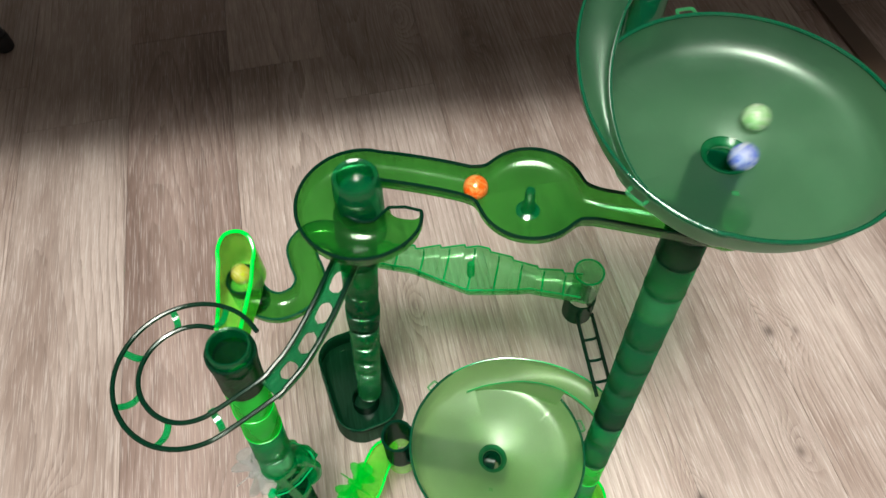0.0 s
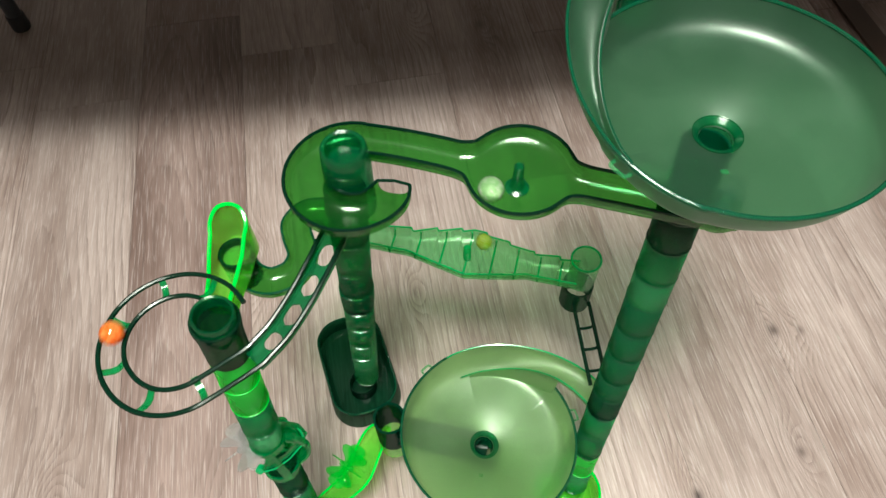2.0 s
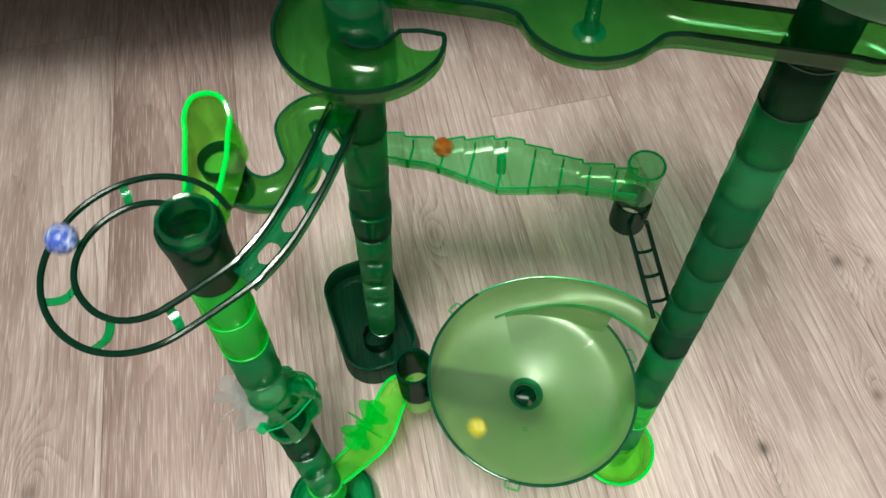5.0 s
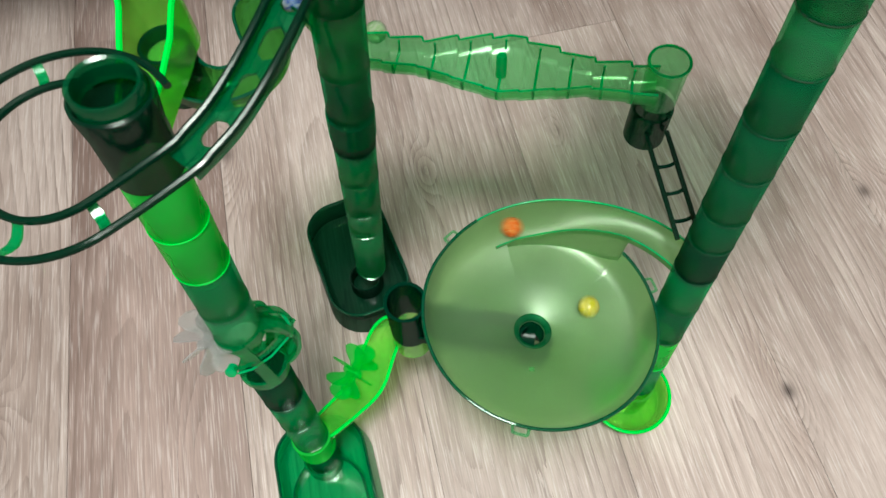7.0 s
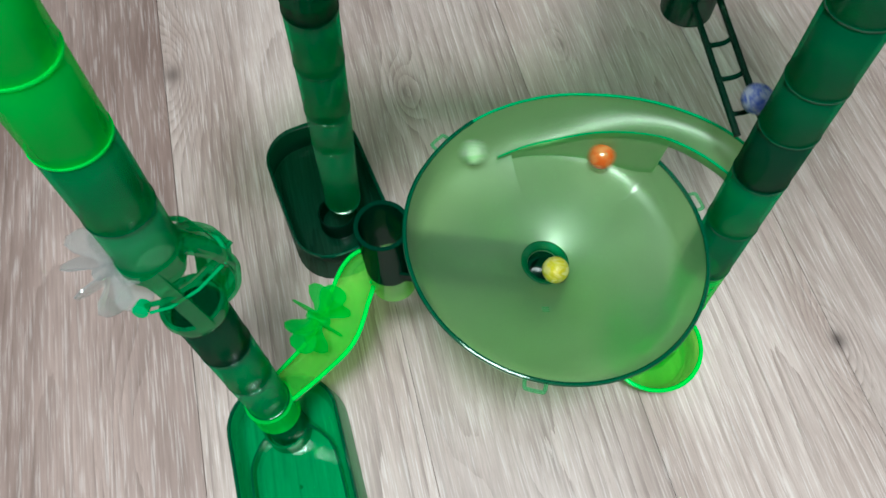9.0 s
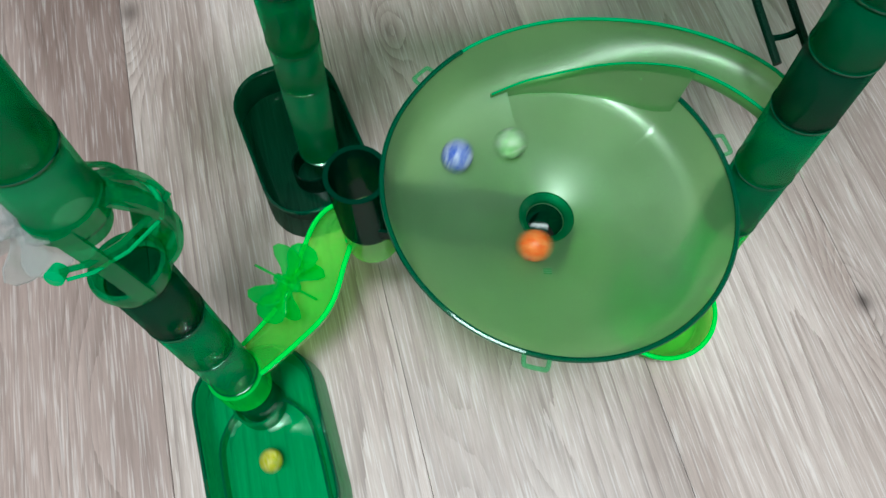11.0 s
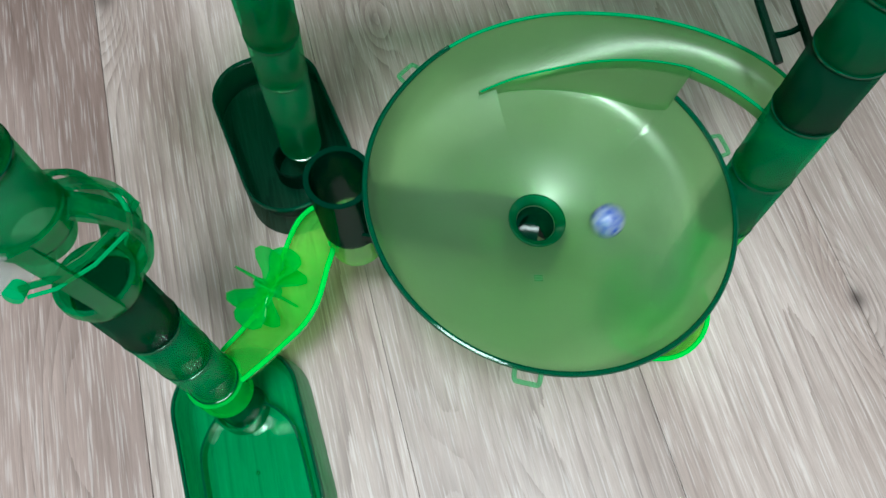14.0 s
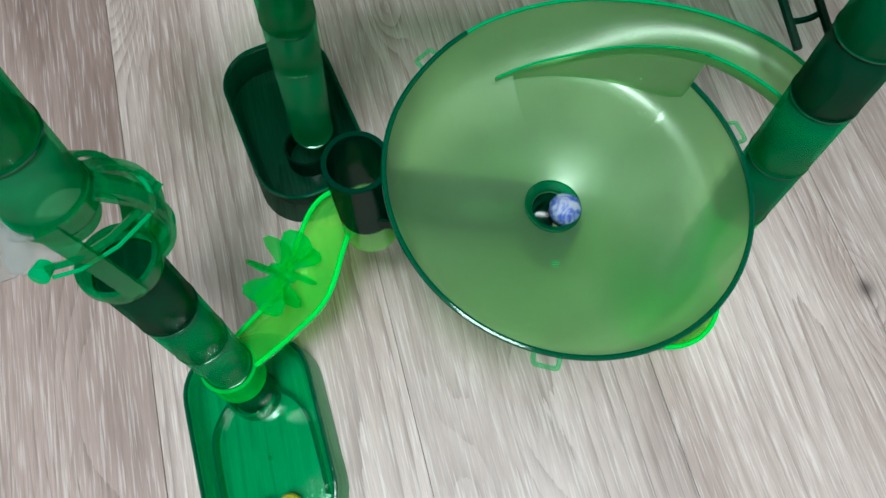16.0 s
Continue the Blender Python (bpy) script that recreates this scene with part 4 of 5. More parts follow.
# ---------------------------------------------------------------- marbles
MARBLE = 0.0088


def marble(label, mat):
    bm = bmesh.new()
    bmesh.ops.create_uvsphere(bm, u_segments=32, v_segments=20, radius=MARBLE)
    ob = part("marble", bm, mat, None, smooth=180)
    return tagged(ob, label, "marble", "marbles")


ORANGE = marble("orange glass marble rolling down the run", marble_glass("orange_glass", (1.0, 0.45, 0.15), (0.95, 0.16, 0.01), (1.0, 0.45, 0.12), 0.72))
YELLOW = marble("yellow glass marble rolling down the run", marble_glass("yellow_glass", (1.0, 0.9, 0.25), (0.75, 0.72, 0.02), (0.95, 0.92, 0.3), 0.6))
PALE = marble("clear glass marble with pale green swirl", marble_glass("pale_glass", (0.88, 1.0, 0.82), (0.42, 0.82, 0.34), (0.80, 0.96, 0.74), 0.45))
BLUE = marble("clear glass marble with blue and white swirl", marble_glass("blue_glass", (0.8, 0.88, 1.0), (0.08, 0.16, 0.75), (0.75, 0.82, 0.98), 0.62))


# ---------------------------------------------------------------- planks
def planks():
    w, l, g = 0.193, 1.285, 0.0005
    made = {}
    for i in range(-16, 16):
        joint = 0.8185 if i == 1 else 1.10 + 0.32 * (i * 0.618 % 1.0)
        x0, x1 = max(-ROOM, PX + i * w - w / 2 + g / 2), min(ROOM, PX + i * w + w / 2 - g / 2)
        if x1 - x0 < 0.01:
            continue
        for j in range(-4, 4):
            yc = joint + (j + 0.5) * l
            y0, y1 = max(-ROOM, yc - l / 2 + g / 2), min(ROOM, yc + l / 2 - g / 2)
            if y1 - y0 < 0.01:
                continue
            board = OAKBROWN if i in (-2, -6, 5) else OAK
            key = (round(x1 - x0, 4), round(y1 - y0, 4), board.name)
            if key not in made:
                dx, dy = (x1 - x0) / 2, (y1 - y0) / 2
                bm = box(-dx, dx, -dy, dy, -0.010, 0.0, 0.0004)
                me = bpy.data.meshes.new("plank")
                bm.to_mesh(me)
                bm.free()
                me.materials.append(board)
                made[key] = me
            ob = new("plank", made[key])
            ob.parent = floor
            ob.matrix_world = turn @ pose((x0 + x1) / 2, (y0 + y1) / 2, 0)


PX = 0.1333
planks()


# ---------------------------------------------------------------- what moves
def roll(ob, rows):
    """Key a marble along its way, turning as it rolls."""
    q = Matrix()
    keyed = []
    last = None
    for t, x, y, z in rows:
        p = Vector((x, y, z))
        if last is not None:
            d = p - last
            if d.length > 1e-5:
                ax = Vector((-d.y, d.x, 0.2 * d.length)).normalized()
                q = Matrix.Rotation(min(d.length / MARBLE * 0.5, 1.25), 4, ax) @ q
        keyed.append((t, Matrix.Translation(p) @ q))
        last = p
    walk(ob, keyed)


def motions():
    spins = [(0, 0), (10.2, 0), (10.3, 40), (10.45, 80), (10.7, 95), (12.45, 95), (12.53, 140), (12.61, 190), (12.75, 225), (14.55, 225), (14.62, 260), (14.72, 305), (14.85, 330), (16, 330)]
    walk(neon_wheel, [(t, WHEEL @ pose(0, 0, 0, 0, 0, a)) for t, a in spins])
    roll(ORANGE, [
        (0.0, 0.0356, 0.4171, 0.6015),
        (0.1, 0.0345, 0.4209, 0.6013),
        (0.2, 0.0279, 0.4203, 0.6011),
        (0.3, 0.0181, 0.4276, 0.6009),
        (0.4, 0.0066, 0.4288, 0.6007),
        (0.5, -0.0101, 0.4320, 0.6005),
        (0.6, -0.0331, 0.4355, 0.6003),
        (0.7, -0.0572, 0.4354, 0.5995),
        (0.8, -0.0793, 0.4171, 0.5987),
        (0.9, -0.0687, 0.3846, 0.5979),
        (1.0, -0.0317, 0.3800, 0.5971),
        (1.1, -0.0238, 0.3946, 0.5963),
        (1.18, -0.0440, 0.4090, 0.5970),
        (1.27, -0.0470, 0.4120, 0.5700),
        (1.4, -0.0700, 0.3615, 0.5430),
        (1.5, -0.0839, 0.3348, 0.5370),
        (1.6, -0.1035, 0.3058, 0.5310),
        (1.7, -0.1270, 0.2788, 0.5270),
        (1.8, -0.1657, 0.2714, 0.5230),
        (1.9, -0.2002, 0.2854, 0.5226),
        (2.0, -0.2143, 0.3154, 0.5222),
        (2.1, -0.2065, 0.3409, 0.5218),
        (2.2, -0.1815, 0.3581, 0.5214),
        (2.3, -0.1558, 0.3604, 0.5210),
        (2.4, -0.1340, 0.3220, 0.5450),
        (2.52, -0.1360, 0.3120, 0.5100),
        (2.65, -0.1380, 0.3180, 0.4750),
        (2.78, -0.1480, 0.3600, 0.4700),
        (2.9, -0.1556, 0.3720, 0.4680),
        (3.0, -0.1624, 0.3954, 0.4680),
        (3.1, -0.1634, 0.4257, 0.4680),
        (3.25, -0.1600, 0.4140, 0.4520),
        (3.4, -0.1505, 0.4133, 0.4490),
        (3.5, -0.1370, 0.4094, 0.4490),
        (3.6, -0.1251, 0.4124, 0.4490),
        (3.7, -0.1147, 0.4249, 0.4490),
        (3.8, -0.1104, 0.4434, 0.4490),
        (3.9, -0.1129, 0.4575, 0.4490),
        (4.0, -0.1221, 0.4709, 0.4490),
        (4.1, -0.1251, 0.4857, 0.4490),
        (4.25, -0.1120, 0.4740, 0.4470),
        (4.39, -0.0850, 0.4680, 0.4450),
        (4.51, -0.0730, 0.4480, 0.4200),
        (4.64, -0.0680, 0.4520, 0.3750),
        (4.82, -0.0582, 0.5253, 0.3535),
        (4.92, -0.0332, 0.5219, 0.3535),
        (5.02, -0.0028, 0.5160, 0.3535),
        (5.13, 0.0287, 0.5189, 0.3535),
        (5.23, 0.0341, 0.5210, 0.3535),
        (5.33, 0.0546, 0.5124, 0.3535),
        (5.44, 0.0712, 0.4943, 0.3535),
        (5.54, 0.0896, 0.4910, 0.3535),
        (5.64, 0.1198, 0.4859, 0.3535),
        (5.77, 0.1520, 0.4820, 0.3500),
        (5.85, 0.1580, 0.4840, 0.3150),
        (5.95, 0.1603, 0.4572, 0.3000),
        (6.05, 0.1672, 0.4270, 0.3000),
        (6.16, 0.1716, 0.4034, 0.3000),
        (6.28, 0.1800, 0.3720, 0.3000),
        (6.41, 0.1810, 0.3620, 0.2920),
        (6.57, 0.1800, 0.3720, 0.2830),
        (6.7, 0.1625, 0.3972, 0.2700),
        (6.8, 0.1366, 0.4073, 0.2700),
        (6.9, 0.0952, 0.4214, 0.2451),
        (7.0, 0.0477, 0.4235, 0.2384),
        (7.1, 0.0035, 0.3968, 0.2441),
        (7.2, -0.0132, 0.3513, 0.2454),
        (7.3, -0.0009, 0.3101, 0.2428),
        (7.4, 0.0339, 0.2784, 0.2396),
        (7.5, 0.0778, 0.2700, 0.2357),
        (7.6, 0.1169, 0.2884, 0.2305),
        (7.7, 0.1407, 0.3268, 0.2268),
        (7.8, 0.1416, 0.3687, 0.2262),
        (7.9, 0.1145, 0.4036, 0.2260),
        (8.0, 0.0789, 0.4175, 0.2279),
        (8.1, 0.0353, 0.4085, 0.2322),
        (8.2, 0.0067, 0.3836, 0.2366),
        (8.4, -0.0021, 0.3237, 0.2413),
        (8.5, 0.0213, 0.3047, 0.2354),
        (8.6, 0.0637, 0.3003, 0.2278),
        (8.8, 0.1296, 0.3627, 0.2223),
        (9.0, 0.1042, 0.4101, 0.2264),
        (9.1, 0.0718, 0.4051, 0.2250),
        (9.2, 0.0419, 0.3801, 0.2257),
        (9.3, 0.0213, 0.3425, 0.2301),
        (9.4, 0.0428, 0.3056, 0.2295),
        (9.5, 0.0848, 0.3057, 0.2242),
        (9.6, 0.1045, 0.3422, 0.2194),
        (9.7, 0.0818, 0.3767, 0.2198),
        (9.8, 0.0415, 0.3723, 0.2246),
        (9.9, 0.0282, 0.3346, 0.2282),
        (10.0, 0.0562, 0.3066, 0.2263),
        (10.1, 0.0922, 0.3206, 0.2209),
        (10.2, 0.0933, 0.3587, 0.2182),
        (10.3, 0.0591, 0.3741, 0.2211),
        (10.4, 0.0333, 0.3483, 0.2256),
        (10.5, 0.0483, 0.3155, 0.2255),
        (10.6, 0.0831, 0.3187, 0.2208),
        (10.7, 0.0905, 0.3522, 0.2175),
        (10.8, 0.0615, 0.3690, 0.2196),
        (10.9, 0.0381, 0.3465, 0.2234),
        (11.0, 0.0532, 0.3186, 0.2229),
        (11.1, 0.0828, 0.3260, 0.2185),
        (11.2, 0.0822, 0.3557, 0.2165),
        (11.3, 0.0542, 0.3615, 0.2198),
        (11.4, 0.0645, 0.3319, 0.2148),
        (11.5, 0.0783, 0.3371, 0.2152),
        (11.6, 0.0631, 0.3359, 0.2149),
        (11.72, 0.0690, 0.3390, 0.2120),
        (11.85, 0.0680, 0.3390, 0.2050),
        (11.98, 0.0580, 0.3410, 0.1840),
        (12.1, 0.0153, 0.3571, 0.1810),
        (12.2, -0.0122, 0.3692, 0.1810),
        (12.3, -0.0415, 0.3760, 0.1810),
        (12.4, -0.0430, 0.3590, 0.1720),
        (12.5, -0.0660, 0.3443, 0.1500),
        (12.58, -0.0900, 0.3160, 0.1370),
        (12.66, -0.1180, 0.2920, 0.1180),
        (12.73, -0.1360, 0.2730, 0.0700),
        (12.8, -0.1390, 0.2620, 0.0400),
        (13.0, -0.1420, 0.2540, 0.0268),
        (13.1, -0.1395, 0.2490, 0.0268),
        (13.2, -0.1341, 0.2401, 0.0265),
        (13.3, -0.1263, 0.2189, 0.0265),
        (13.45, -0.1210, 0.1970, 0.0265),
        (13.65, -0.1265, 0.1885, 0.0265),
        (16.0, -0.1265, 0.1885, 0.0265),
    ])
    roll(YELLOW, [
        (0.0, -0.1651, 0.4279, 0.4620),
        (0.1, -0.1502, 0.4166, 0.4570),
        (0.2, -0.1518, 0.4166, 0.4520),
        (0.3, -0.1426, 0.4132, 0.4490),
        (0.4, -0.1252, 0.4129, 0.4490),
        (0.5, -0.1148, 0.4192, 0.4490),
        (0.6, -0.1075, 0.4350, 0.4490),
        (0.7, -0.1142, 0.4510, 0.4490),
        (0.8, -0.1234, 0.4680, 0.4490),
        (0.95, -0.1120, 0.4740, 0.4470),
        (1.08, -0.0850, 0.4680, 0.4450),
        (1.2, -0.0730, 0.4480, 0.4200),
        (1.33, -0.0680, 0.4520, 0.3750),
        (1.5, -0.0582, 0.5253, 0.3535),
        (1.6, -0.0332, 0.5219, 0.3535),
        (1.7, -0.0028, 0.5160, 0.3535),
        (1.8, 0.0287, 0.5189, 0.3535),
        (1.9, 0.0341, 0.5210, 0.3535),
        (2.0, 0.0546, 0.5124, 0.3535),
        (2.1, 0.0712, 0.4943, 0.3535),
        (2.2, 0.0896, 0.4910, 0.3535),
        (2.3, 0.1198, 0.4859, 0.3535),
        (2.42, 0.1520, 0.4820, 0.3500),
        (2.5, 0.1580, 0.4840, 0.3150),
        (2.6, 0.1603, 0.4572, 0.3000),
        (2.7, 0.1672, 0.4270, 0.3000),
        (2.8, 0.1716, 0.4034, 0.3000),
        (2.92, 0.1800, 0.3720, 0.3000),
        (3.05, 0.1810, 0.3620, 0.2920),
        (3.2, 0.1800, 0.3720, 0.2830),
        (3.3, 0.1655, 0.3911, 0.2700),
        (3.4, 0.1406, 0.4049, 0.2700),
        (3.5, 0.1045, 0.4175, 0.2447),
        (3.6, 0.0596, 0.4255, 0.2407),
        (3.7, 0.0110, 0.4045, 0.2420),
        (3.8, -0.0074, 0.3590, 0.2411),
        (3.9, -0.0023, 0.3112, 0.2436),
        (4.0, 0.0319, 0.2756, 0.2417),
        (4.1, 0.0735, 0.2699, 0.2359),
        (4.2, 0.1156, 0.2840, 0.2320),
        (4.3, 0.1368, 0.3195, 0.2258),
        (4.4, 0.1358, 0.3609, 0.2228),
        (4.5, 0.1130, 0.3951, 0.2230),
        (4.6, 0.0755, 0.4113, 0.2259),
        (4.7, 0.0360, 0.4039, 0.2306),
        (4.8, 0.0078, 0.3757, 0.2351),
        (4.9, 0.0009, 0.3367, 0.2377),
        (5.0, 0.0174, 0.3012, 0.2373),
        (5.1, 0.0511, 0.2822, 0.2339),
        (5.2, 0.0887, 0.2870, 0.2288),
        (5.3, 0.1153, 0.3131, 0.2237),
        (5.4, 0.1204, 0.3498, 0.2205),
        (5.5, 0.1022, 0.3814, 0.2204),
        (5.6, 0.0690, 0.3947, 0.2233),
        (5.7, 0.0357, 0.3843, 0.2275),
        (5.8, 0.0171, 0.3554, 0.2311),
        (5.9, 0.0214, 0.3219, 0.2323),
        (6.0, 0.0458, 0.2997, 0.2303),
        (6.1, 0.0777, 0.2991, 0.2262),
        (6.2, 0.1012, 0.3196, 0.2217),
        (6.3, 0.1046, 0.3499, 0.2196),
        (6.5, 0.0509, 0.3841, 0.2250),
        (6.6, 0.0322, 0.3724, 0.2277),
        (6.7, 0.0363, 0.3483, 0.2246),
        (6.8, 0.0645, 0.3268, 0.2173),
        (6.9, 0.1011, 0.3371, 0.2196),
        (7.0, 0.1090, 0.3579, 0.2201),
        (7.1, 0.0950, 0.3759, 0.2200),
        (7.2, 0.0638, 0.3689, 0.2197),
        (7.3, 0.0459, 0.3437, 0.2196),
        (7.4, 0.0603, 0.3192, 0.2212),
        (7.5, 0.0838, 0.3279, 0.2185),
        (7.6, 0.0834, 0.3559, 0.2174),
        (7.7, 0.0618, 0.3710, 0.2206),
        (7.8, 0.0484, 0.3602, 0.2208),
        (7.9, 0.0570, 0.3341, 0.2157),
        (8.0, 0.0879, 0.3296, 0.2186),
        (8.1, 0.0921, 0.3464, 0.2184),
        (8.2, 0.0703, 0.3543, 0.2151),
        (8.4, 0.0593, 0.3255, 0.2188),
        (8.5, 0.0822, 0.3403, 0.2161),
        (8.6, 0.0743, 0.3608, 0.2167),
        (8.8, 0.0766, 0.3374, 0.2144),
        (9.0, 0.0684, 0.3333, 0.2150),
        (9.25, 0.0690, 0.3390, 0.2000),
        (9.4, 0.0660, 0.3390, 0.1860),
        (9.6, 0.0300, 0.3460, 0.1820),
        (9.8, -0.0150, 0.3540, 0.1800),
        (9.95, -0.0410, 0.3570, 0.1760),
        (10.1, -0.0550, 0.3600, 0.1630),
        (10.25, -0.0700, 0.3450, 0.1500),
        (10.4, -0.0850, 0.3220, 0.1390),
        (10.55, -0.1100, 0.2980, 0.1220),
        (10.68, -0.1340, 0.2760, 0.1000),
        (10.8, -0.1360, 0.2700, 0.0450),
        (10.95, -0.1330, 0.2450, 0.0270),
        (11.15, -0.1180, 0.2050, 0.0265),
        (11.35, -0.1095, 0.1925, 0.0265),
        (16.0, -0.1095, 0.1925, 0.0265),
    ])
